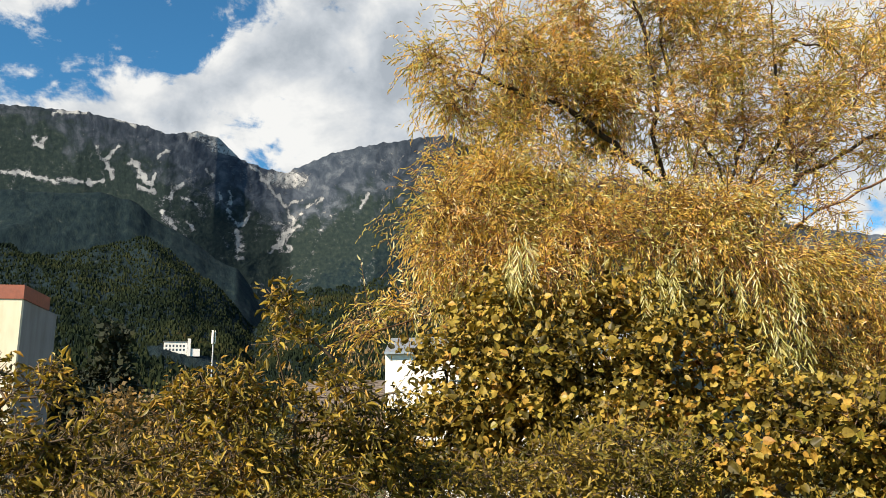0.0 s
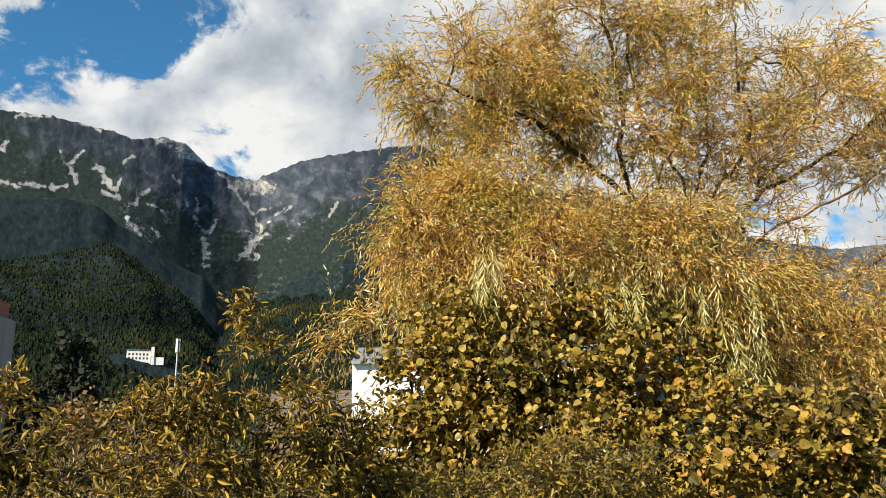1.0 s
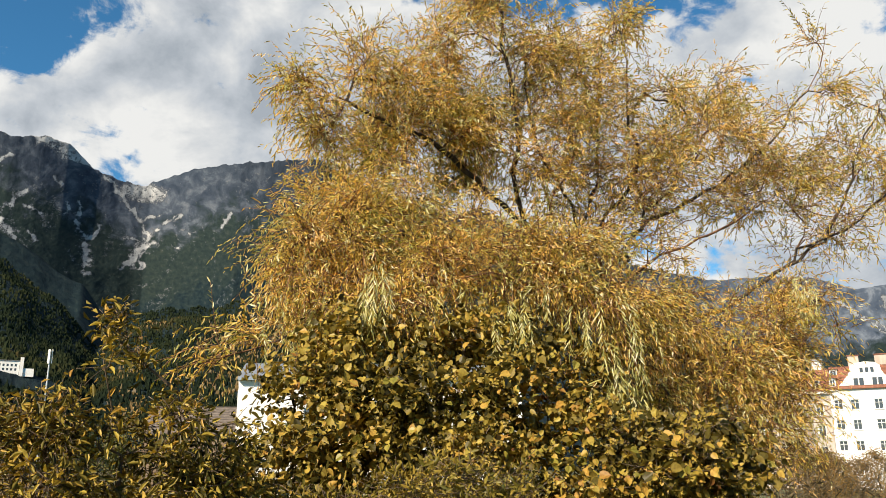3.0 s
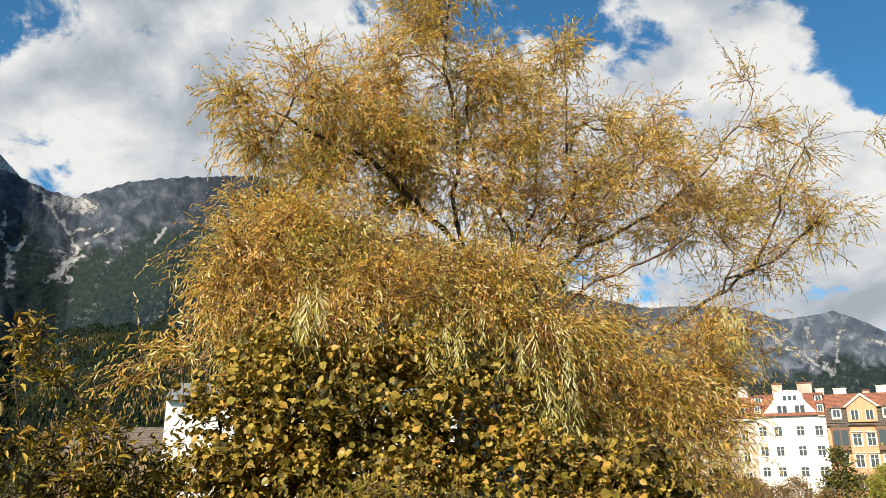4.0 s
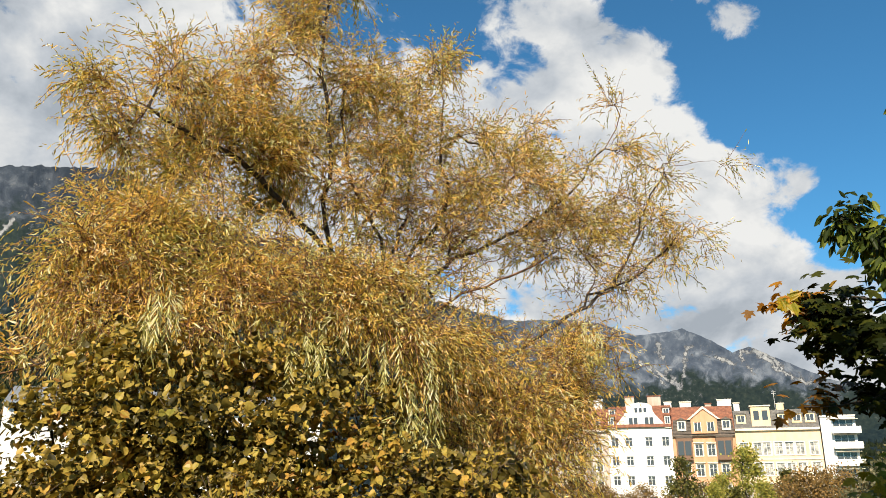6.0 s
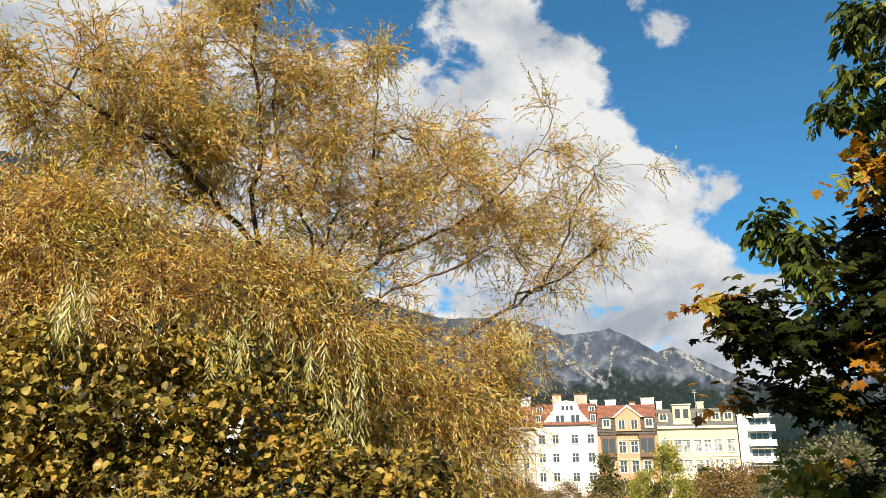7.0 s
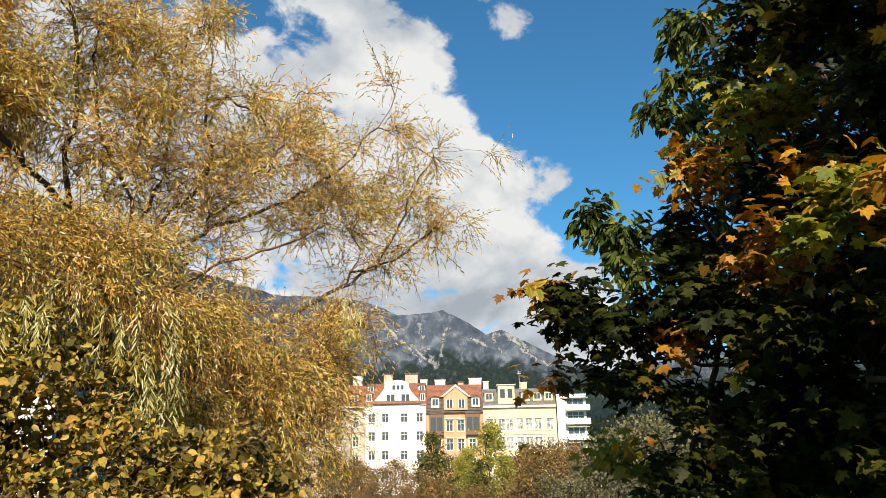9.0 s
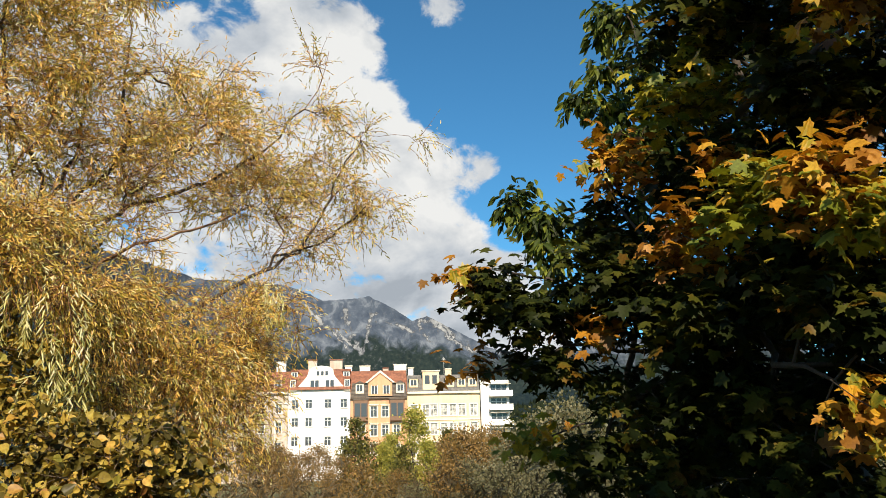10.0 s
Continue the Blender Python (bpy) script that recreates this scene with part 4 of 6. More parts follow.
v = [bm.verts.new(p) for p in ((0, -.4, 15.62), (13.6, -.4, 15.62), (13.6, 1.6, 18.8), (0, 1.6, 18.8), (0, 9, 18.8), (13.6, 9, 18.8), (0, 9.3, 15.62), (13.6, 9.3, 15.62))]
for f in ((0, 1, 2, 3), (3, 2, 5, 4), (4, 5, 7, 6), (0, 3, 4, 6), (1, 7, 5, 2), (0, 6, 7, 1)):
    bm.faces.new([v[i] for i in f])
part("roof", bm, GREY_ROOF, Y, "grey slate mansard roof")
for x in (1.2, 8.0, 10.2, 12.3):
    dormer(Y, x, 16.4, -.05, 1.6, 1.6, YELLOW_WALL, GREY_ROOF, 2.0, .35)
yb = boxes("attic_bay", [(2.9, -.2, 15.9, 6.0, 2.6, 19.3)], YELLOW_WALL, Y)
boxes("bay_roof", [(2.7, -.4, 19.304, 6.2, 2.7, 19.5)], STONE_TRIM, yb)
boxes("bay_window", [(3.3, -.25, 17.0, 4.2, -.204, 18.6), (4.7, -.25, 17.0, 5.6, -.204, 18.6)], GLASS, yb)
chimney(Y, .9, 5, 18.6, 1.0, .9, 1.8, WHITE_WALL)
chimney(Y, 8.2, 5, 18.6, 1.2, .9, 1.5, YELLOW_WALL)
boxes("antenna", [(7.4, 5.0, 18.6, 7.46, 5.06, 22.6), (7.0, 5.0, 22.0, 7.9, 5.05, 22.05), (7.1, 5.0, 22.3, 7.8, 5.05, 22.35)], MAST, Y)

M = row_house("balcony_block", 20.1, "modern white apartment block with long balconies on each floor")
holes = [(1.9, z, 5.0, z + 2.0) for z in (1.0, 3.8, 6.6, 9.4, 12.2, 14.7)]
wall_with_openings("wall", 5.4, 17.2, 0.3, holes, WHITE_WALL, M)
for q in holes:
    window(M, *q, leaves=3)
    bal = boxes("balcony", [(1.5, -1.5, q[1] - .3, 5.9, -.01, q[1] - .05), (1.5, -1.5, q[1] - .046, 5.9, -1.42, q[1] + .8), (5.82, -1.41, q[1] - .046, 5.9, -.01, q[1] + .8)], WHITE_WALL, M)
    boxes("awning", [(1.7, -1.0, q[1] + 2.05, 5.7, -.02, q[1] + 2.12)], STONE_TRIM, bal)
boxes("parapet", [(-.1, -.15, 17.203, 5.5, 9.1, 17.5)], WHITE_WALL, M)

# cream block at the edge of the wood
L = thing("cream_flat_roofed_building", "tall cream rendered building with a rust-red roof edge", "building")
c = polar(-28.25, 0, 50)
L.matrix_world = Matrix.Translation((c.x, c.y, GROUND_Z)) @ pose(0, 0, 0, 0, 0, 9)
TOP = 9.16 - GROUND_Z
boxes("wall", [(-9, 0, 0, 0, .3, TOP)], CREAM_WALL, L)
boxes("side_wall", [(-9, .303, 0, -.004, 6.2, TOP)], SHADE_GREY, L, "side wall with its shade painted in as grey")
boxes("roof_edge", [(-9.05, -.08, TOP + .003, .08, 4.4, TOP + .80)], FASCIA, L, "rust-red sheet fascia")
boxes("plinth", [(-9.03, -.03, 0, .03, 6.23, .5)], STONE_TRIM, L)

# long white house behind the bushes
H = thing("white_farmhouse", "long white plastered house with a grey sheet roof behind the bushes", "house")
c = polar(-4.1, 0, 60)
H.matrix_world = Matrix.Translation((c.x, c.y, GROUND_Z)) @ pose(0, 0, 0, 0, 0, -4)
wall_h = 7.35 - GROUND_Z
holes = [(x, z, x + 1.1, z + 1.5) for x in (4.8, 8.0, 11.2, 14.4, 17.6) for z in (1.2, 4.4, 7.4)]
wall_with_openings("wall", 21.0, wall_h, .3, holes, WHITE_WALL, H)
for q in holes:
    window(H, *q)
gable_roof("roof", 21.0, wall_h + .01, 1.5, 9.4, ZINC, H, .5, "grey standing-seam sheet roof")

# low barn with a brown roof
K = thing("low_barn", "low barn with a weathered brown tiled roof", "barn")
c = polar(-10.0, 0, 80)
K.matrix_world = Matrix.Translation((c.x, c.y, GROUND_Z)) @ pose(0, 0, 0, 0, 0, -2)
boxes("wall", [(0, 0, 0, 8.6, 7, 7.6)], BROWN_WALL, K)
gable_roof("roof", 8.6, 7.62, 2.6, 7.4, BROWN_ROOF, K, .5)

# white hotel on the hillside
r_hotel = HOTEL_R
T = thing("hillside_hotel", "white long hotel with a tower on the wooded hillside", "hotel")
c = polar(-19.4, 0, r_hotel)
T.matrix_world = Matrix.Translation((c.x, c.y, hill_height(-18.4, r_hotel) - 2)) @ pose(0, 0, 0, 0, 0, 18)
k = r_hotel / 600
holes = [(x * k, z * k, (x + 1.3) * k, (z + 1.6) * k) for x in (1.2, 3.6, 6.0, 8.4, 10.8, 13.2) for z in (3.6, 6.4)]
wall_with_openings("wall", 16 * k, 10 * k, .5, holes, WHITE_WALL, T)
for q in holes:
    boxes("window", [(q[0], .3, q[1], q[2], .4, q[3])], GLASS, T)
boxes("tower", [(16.2 * k, -1, 0, 18.4 * k, 8, 12.6 * k)], WHITE_WALL, T)
boxes("wing", [(18.5 * k, 0, 0, 25 * k, 8, 5.4 * k)], WHITE_WALL, T)
boxes("roof", [(-.5, -.5, 10 * k + .01, 16.1 * k, 9, 10 * k + .6)], GREY_ROOF, T)

# antenna mast
A = thing("antenna_mast", "slim grey mobile antenna mast with a panel head", "mast")
c = polar(-16.16, 0, 100)
A.matrix_world = Matrix.Translation((c.x, c.y, GROUND_Z))
hz = EYE + 100 * math.tan(radians(6.95)) - GROUND_Z
tubes("pole", [[((0, 0, 0), .12), ((0, 0, hz - 2), .085), ((0, 0, hz - .2), .07)]], MAST, A, 10)
for q in range(3):
    w = q * 2.094 + 0.3
    boxes("panel", [(-.12, -.05, -.8, .12, .05, .8)], WHITE_WALL, A).matrix_local = Matrix.Translation((.21 * math.cos(w), .21 * math.sin(w), hz - .9)) @ pose(0, 0, 0, 0, 0, math.degrees(w) + 90)


# ---- trees and bushes in the middle distance ----
def far_tree(name, h, r, mat, label, category="tree", clumps=2600, size=0.45, cone=0.0, gaps=0.25, bark=DARK_BARK):
    """A tree: tapered trunk, limbs, and a crown of leaf sprays in uneven clusters. Stands at the origin."""
    ob = thing(name, label, category)
    g = Growth()
    stem = bend([(0, 0, -0.3), (0.05 * h * rng.normal() * .3, 0, h * .35), (0, 0.03 * h * rng.normal(), h * .7), (0, 0, h * .95)], h * .06, h * .006)
    g.limb(stem)
    count = 90 if cone else 46
    z = rng.random(count) ** (1.0 if cone else .8)
    wide = (1 - z) ** 0.8 * 1.0 + .05 if cone else np.sqrt(np.maximum(0.05, 1 - (1.9 * z - 0.85) ** 2))
    a = rng.random(count) * 6.283
    q = r * wide * (0.35 + 0.65 * rng.random(count) ** .5)
    low = 0.12 if cone else 0.24
    tips = np.stack([q * np.cos(a), q * np.sin(a), h * (low + (0.97 - low) * z)], 1)
    g.reach(tips, step=h * .06, arch=-.05 if cone else .12, pull=.35)
    tubes("trunk", g.chains(0.012 * h / 6), bark, ob, 5)
    cl = rng.integers(0, count, clumps)
    spread = r * (0.5 if cone else 1) * (0.20 + 0.16 * rng.random((count, 1)))
    pos = tips[cl] + rng.normal(0, 1, (clumps, 3)) * spread[cl] * np.array((1, 1, .75))
    way = rng.normal(0, 1, (clumps, 3)) + (pos - np.array((0, 0, h * .5))) * (.6 / r) + (np.array((0, 0, -.5)) if cone else 0)
    s = size * rng.uniform(.5, 1.25, clumps)
    leaf_cloud("crown", CLUMP, pos, way, rng.normal(0, 1, (clumps, 3)) + np.array((0, 0, .8)), s, s * .8, mat, ob)
    return ob


def stand(az, d, s=1.0, turn=0.0):
    a = radians(az)
    m = Matrix.Translation((d * math.sin(a), d * math.cos(a), ground_height(d))) @ pose(0, 0, 0, 0, 0, turn) @ Matrix.Scale(s, 4)
    return m


spruce = far_tree("spruce", 15, 3.4, DARK_TREE, "dark spruce beside the cream building", clumps=3600, size=.62, cone=1.0)
brown = far_tree("broadleaf_tree", 10, 3.4, BROWN_TREE, "brown autumn broadleaf tree at the wood's edge", clumps=3200, size=.40)
green = far_tree("broadleaf_tree", 10, 3.8, GREEN_TREE, "dense dark green broadleaf tree", clumps=2500, size=.56)
gold = far_tree("young_tree", 8, 1.15, YELLOW_TREE, "slender yellow-green tree in front of the town houses", clumps=4400, size=.20)
olive = far_tree("young_tree", 7, 2.2, GREEN_TREE, "bushy olive-green tree in front of the town houses", clumps=4200, size=.24, cone=1.0)
rust = far_tree("young_tree", 7, 2.2, BROWN_TREE, "thin russet tree in front of the town houses", clumps=4200, size=.19)
grey = far_tree("riverside_willow", 8, 3.0, GREY_TREE, "grey-green riverside willow bush", clumps=3600, size=.26)
protos = dict(spruce=spruce, brown=brown, green=green, gold=gold, olive=olive, rust=rust, grey=grey)
# kind, bearing, distance, size
# at the edge of the wood
WOOD_EDGE = [
    ("spruce", -22.6, 62, 0.86), ("spruce", -25.4, 62, 0.64), ("spruce", -24.2, 70, 0.67), ("spruce", -20.6, 75, 0.6), ("brown", -21.4, 46, 0.72), ("brown", -24.9, 46, 0.4), ("green", -19.6, 60, 0.72), ("brown", -18.0, 85, 0.61), ("green", -16.6, 110, 0.72),
    ("green", -14.0, 120, 0.79), ("spruce", -15.2, 140, 0.65), ("green", -11.8, 130, 0.83), ("brown", -9.6, 140, 0.83), ("green", -7.4, 120, 0.86), ("brown", -5.2, 110, 0.83), ("green", -3.0, 130, 0.94), ("green", -29.5, 90, 0.79), ("brown", -13.0, 60, 0.4),
    ("brown", -8.2, 62, 0.37), ("green", -6.0, 52, 0.3), ("brown", -16.5, 44, 0.36), ("brown", -20.0, 36, 0.32), ("grey", -10.5, 40, 0.42), ("brown", -26.5, 38, 0.36),
]
# before the town houses
TOWN_FRONT = [
    ("rust", 33.6, 100, 1.0), ("rust", 36.0, 96, 0.74), ("rust", 38.2, 100, 0.84), ("olive", 40.8, 88, 1.2), ("rust", 42.2, 92, 0.86), ("gold", 44.8, 80, 1.15), ("gold", 43.2, 84, 0.86), ("gold", 45.8, 70, 0.75), ("olive", 42.0, 70, 0.59),
    ("brown", 39.2, 72, 0.24), ("rust", 30.5, 90, 1.2), ("grey", 36.4, 60, 0.15), ("grey", 33.0, 58, 0.17), ("green", 25.0, 80, 0.58), ("olive", 44.0, 74, 0.78), ("gold", 42.7, 76, 0.73), ("rust", 35.2, 88, 0.85), ("rust", 37.4, 90, 0.72),
    ("rust", 39.8, 86, 0.66), ("rust", 36.6, 70, 0.56), ("rust", 38.9, 66, 0.5), ("rust", 34.2, 72, 0.8), ("brown", 41.2, 60, 0.42), ("rust", 43.8, 64, 0.52), ("grey", 45.0, 56, 0.36),
]
# along the river
RIVERSIDE = [
    ("olive", 47.2, 86, 1.01), ("rust", 49.8, 80, 1.0), ("grey", 51.2, 76, 0.46), ("grey", 46.2, 66, 0.25), ("grey", 53.8, 84, 0.85), ("grey", 56.5, 70, 0.81), ("brown", 48.2, 62, 0.36), ("grey", 60, 64, 0.77), ("grey", 65, 60, 0.77),
    ("green", 70, 66, 0.72), ("grey", 76, 60, 0.77), ("green", 57.5, 110, 0.79), ("green", 62, 100, 0.86), ("grey", 47.6, 57, 0.28), ("grey", 49.0, 60, 0.53), ("grey", 50.7, 54, 0.52), ("rust", 48.3, 66, 0.95), ("brown", 49.9, 48, 0.24),
    ("grey", 52.8, 58, 0.85), ("grey", 54.8, 62, 0.98), ("grey", 53.4, 52, 0.48), ("grey", 55.6, 47, 0.51), ("grey", 57.8, 50, 0.61), ("brown", 51.6, 58, 0.3), ("grey", 59.4, 44, 0.56), ("rust", 50.6, 70, 0.9), ("rust", 47.0, 74, 0.85),
    ("olive", 47.6, 78, 0.9), ("rust", 50.6, 76, 0.9), ("grey", 51.8, 66, 0.65), ("grey", 55.4, 58, 1.0), ("brown", 46.9, 58, 0.42),
]
places = {}
for kind, az, d, s in WOOD_EDGE + TOWN_FRONT + RIVERSIDE:
    m4 = stand(az, d, s, rng.uniform(0, 360))
    if kind in places:
        copy_thing(protos[kind], m4)
    else:
        places[kind] = m4
for kind, m4 in places.items():
    protos[kind].matrix_world = m4


# ---- the near bushes and trees ----
def leafy(name, growth_tips, g, shape, per_tip, length, width, mat, ob, spread, droop=0.0, twig_len=0.22, steps=6, up_bias=0.3):
    """Leaves set along short shoots from the tips of the branches."""
    tips = np.array([g.place[i] for i in growth_tips])
    before = np.array([g.place[g.parent[i]] if g.parent[i] >= 0 else g.place[i] for i in growth_tips])
    start = np.repeat(tips, per_tip, 0)
    way = np.repeat(unit(tips - before), per_tip, 0) + rng.normal(0, spread, (len(start), 3)) + np.array((0, 0, up_bias))
    line = shoots(start, way, twig_len * rng.uniform(.6, 1.3, len(start)), steps, droop)
    flow = unit(line[:, 1:] - line[:, :-1])
    pos, along = line[:, 1:].reshape(-1, 3), flow.reshape(-1, 3)
    around = unit(np.cross(along, rng.normal(0, 1, along.shape)))
    return line, pos, along, around


def shrub(name, label, category, roots, lobes, shape, mat, bark, leaf, wide, per_tip=2, twig=0.2, steps=5, droop=0.05, hang=0.2, thin=0.0022, fit_out=0.9, group="", open_up=.6):
    ob = thing(name, label, category, group)
    g = Growth()
    targets = np.concatenate([in_lobe(*q) for q in lobes])
    for az, d in roots:
        foot = polar(az, 0, d)
        foot.z = ground_height(d) - .05
        near = targets[np.argsort(np.linalg.norm((targets - np.array(foot))[:, :2], axis=1))[:max(6, len(targets) // (3 * len(roots)))]].mean(0)
        mid = (np.array(foot) * .45 + near * .55)
        g.limb(bend([foot, mid * np.array((1, 1, .85)) + rng.normal(0, .06, 3), near + rng.normal(0, .08, 3)], .12, .012))
    tips = g.reach(targets, step=.12, arch=.10, pull=.22)
    line, pos, along, around = leafy("", tips, g, shape, per_tip, leaf, wide, mat, ob, open_up, droop, twig, steps)
    tubes("stemwork", g.chains(thin, 2.5, .010), bark, ob, 4)
    tubes("twig_mass", [[(p, thin * .7) for p in s] for s in line[:: max(1, len(line) // 500)]], bark, ob, 3)
    way = along * .55 + around * fit_out + np.array((0, 0, -hang)) + rng.normal(0, .2, along.shape)
    size = leaf * (.42 + .95 * rng.random(len(pos)) ** 1.8)
    leaf_cloud("foliage", shape, pos + rng.normal(0, .012, pos.shape), way, rng.normal(0, .95, pos.shape) + np.array((sun_way.x * .5, sun_way.y * .5, .8)), size, size * wide, mat, ob)
    return ob


# weeping willow
willow = thing("willow_tree", "large willow with ochre and olive autumn leaves and drooping shoots", "tree")
g = Growth()
foot = polar(22, 0, 8.5)
foot.z = -.1
fork = polar(22.0, 10.0, 8.5)
g.limb(bend([foot, foot + Vector((.06, .04, 1.1)), fork], .14, .015))
BOUGHS_LEFT = [
    [(20.4, 13.6, 8.3), (17.3, 16.4, 8.1), (14.0, 19.0, 7.8), (10.5, 22.2, 7.4), (5.8, 24.2, 7.1), (0.7, 26.3, 6.9), (-2.2, 27.3, 6.8)],
    [(17.5, 16.0, 8.1), (16.2, 18.4, 8.0), (16.3, 22.5, 8.0), (16.0, 26.4, 7.9), (15.4, 30.3, 7.8), (15.8, 34.0, 7.7), (15.7, 36.2, 7.7)],
    [(20.8, 14.4, 8.4), (19.8, 18.5, 8.4), (18.2, 21.3, 8.3), (17.3, 25.3, 8.2), (17.5, 29.2, 8.0)],
    [(21.6, 14.4, 8.6), (22.9, 17.2, 8.6), (24.4, 18.2, 8.7), (25.1, 21.2, 8.8), (24.8, 25.6, 8.8), (25.4, 31.0, 8.8)],
    [(20.8, 15.6, 8.4), (22.1, 19.3, 8.6), (22.6, 24.1, 8.7), (23.1, 28.0, 8.7)],
]
BOUGHS_RIGHT = [
    [(22.0, 14.2, 8.7), (25.0, 15.8, 8.9), (28.8, 17.5, 9.3), (32.2, 19.3, 9.6), (34.8, 20.9, 9.8), (36.1, 22.5, 9.9), (38.2, 24.8, 10), (39.0, 27.5, 10)],
    [(23.7, 12.0, 8.4), (26.2, 13.8, 8.6), (29.1, 14.7, 8.9), (31.6, 15.7, 9.3), (33.6, 16.8, 9.7)],
    [(23.6, 10.4, 8.8), (28.8, 9.5, 9.3), (32.5, 11.0, 9.7), (34.5, 12.4, 9.9), (36.9, 13.8, 10.1), (38.8, 16.8, 10.3), (40.0, 19.4, 10.4), (42.0, 22.0, 10.6), (45.0, 21.9, 10.7)],
    [(34.9, 12.6, 9.9), (35.9, 15.1, 9.9), (34.5, 17.2, 9.9)],
    [(36.9, 13.8, 10.1), (40.1, 15.5, 10.4), (43.0, 17.9, 10.5)],
    [(22.5, 15.2, 8.6), (27.1, 15.5, 8.8), (29.6, 16.6, 9.1)],
]
BOUGHS_LOW = [
    [(19.6, 13.6, 7.8), (14.7, 15.2, 6.9), (7.7, 16.1, 6.3), (1.9, 16.0, 6.1), (-2.0, 14.1, 6.0)],
    [(19.2, 13.2, 7.6), (14.4, 12.8, 6.4), (8.8, 13.0, 5.9)],
    [(22.9, 12.8, 7.6), (22.2, 12.0, 6.4)],
    [(24.8, 8.8, 8.2), (28.8, 8.0, 8.3), (31.8, 6.7, 8.5)],
    [(17.5, 16.4, 8.1), (14.5, 17.2, 7.8), (10.7, 18.2, 7.4)],
    [(21.2, 15.6, 8.4), (23.8, 16.8, 8.6), (26.3, 18.4, 8.8)],
]
BOUGHS_FORK = [
    [(23.3, 12.0, 8.4), (27.4, 14.3, 8.7), (29.5, 15.0, 9.0)],
    [(23.7, 13.2, 8.5), (26.2, 15.6, 8.8), (28.5, 16.2, 9.0)],
    [(22.9, 14.4, 8.5), (23.8, 16.8, 8.6), (23.3, 18.7, 8.6)],
    [(22.7, 13.6, 8.5), (21.7, 17.3, 8.4), (23.0, 19.9, 8.5)],
    [(20.0, 14.4, 8.3), (18.8, 17.7, 8.2), (20.4, 20.5, 8.3)],
    [(24.1, 14.4, 8.6), (25.6, 16.8, 8.8), (27.6, 18.3, 9.0)],
]
for limb in BOUGHS_LEFT + BOUGHS_RIGHT + BOUGHS_LOW + BOUGHS_FORK:
    pts = [polar(*q) for q in limb]
    low = [i for i in range(len(g.place)) if g.place[i][2] < pts[0].z - .10]
    j = min(low, key=lambda i: np.linalg.norm(g.place[i] - np.array(pts[0])))
    g.limb(bend([Vector(g.place[j])] + pts, .16, .018)[1:], j)
all_tips, hang, lush = [], [], []


def spray(lobe, fall, leafed=1.0):
    """Twigs that fill one lobe of the crown (bearing, elevation, distance, half-sizes, count), how far their shoots hang, how leafy they are."""
    made = g.reach(in_lobe(*lobe, 7, .15), step=.14, arch=.10, pull=.17)
    all_tips.extend(made)
    hang.extend([fall] * len(made))
    lush.extend([leafed] * len(made))


# the crown over the path
spray((-0.5, 26.5, 6.9, 0.21, 0.17, 0.3, 26), 0.09)
spray((1.7, 24.1, 6.9, 0.35, 0.30, 0.4, 56), 0.1)
spray((4.7, 27.5, 7.1, 0.36, 0.24, 0.5, 60), 0.08)
spray((7.0, 24.3, 7.2, 0.52, 0.36, 0.6, 130), 0.09)
spray((5.3, 20.8, 7.0, 0.40, 0.23, 0.5, 60), 0.1)
spray((10.1, 28.8, 7.5, 0.38, 0.27, 0.6, 66), 0.08)
spray((11.2, 25.0, 7.6, 0.49, 0.44, 0.7, 130), 0.08)
spray((14.0, 31.7, 7.7, 0.30, 0.39, 0.5, 84), 0.1)
spray((15.7, 35.5, 7.7, 0.39, 0.33, 0.5, 70), 0.08)
spray((17.3, 28.4, 8, 0.40, 0.40, 0.7, 84), 0.08)
spray((13.1, 21.3, 7.8, 0.50, 0.34, 0.6, 120), 0.08)
# the middle of the crown
spray((19.1, 24.9, 8.2, 0.53, 0.47, 0.8, 105), 0.06, 0.85)
spray((22.6, 28.4, 8.6, 0.49, 0.34, 0.7, 68), 0.06, 0.85)
spray((25.4, 30.6, 8.8, 0.25, 0.25, 0.4, 19), 0.06, 0.85)
spray((23.9, 24.9, 8.8, 0.57, 0.44, 0.8, 94), 0.05, 0.85)
spray((20.8, 20.9, 8.5, 0.61, 0.37, 0.8, 94), 0.05, 0.85)
spray((26.0, 20.8, 8.9, 0.57, 0.32, 0.8, 94), 0.05, 0.85)
spray((17.4, 18.9, 8.2, 0.53, 0.29, 0.6, 68), 0.06, 0.51)
spray((23.4, 17.6, 8.6, 0.62, 0.31, 0.6, 76), 0.05, 0.38)
spray((27.5, 17.1, 9, 0.52, 0.32, 0.6, 60), 0.05, 0.42)
spray((25.4, 14.0, 8.6, 0.43, 0.22, 0.5, 37), 0.05, 0.34)
spray((22.1, 15.2, 8.5, 0.49, 0.30, 0.5, 51), 0.06, 0.42)
# the far side of the crown
spray((27.9, 25.5, 9.3, 0.40, 0.40, 0.6, 33), 0.05, 0.68)
spray((30.2, 21.4, 9.4, 0.61, 0.40, 0.8, 79), 0.04, 0.68)
spray((32.1, 24.4, 9.6, 0.41, 0.34, 0.6, 39), 0.04, 0.68)
spray((34.3, 20.7, 9.8, 0.56, 0.42, 0.7, 72), 0.04, 0.68)
spray((34.5, 17.2, 10, 0.64, 0.43, 0.8, 108), 0.04, 0.68)
spray((31.2, 17.0, 9.6, 0.41, 0.28, 0.6, 36), 0.05, 0.68)
spray((37.0, 22.8, 10, 0.36, 0.32, 0.4, 24), 0.04, 0.68)
spray((38.7, 26.4, 10, 0.17, 0.29, 0.3, 9), 0.05, 0.68)
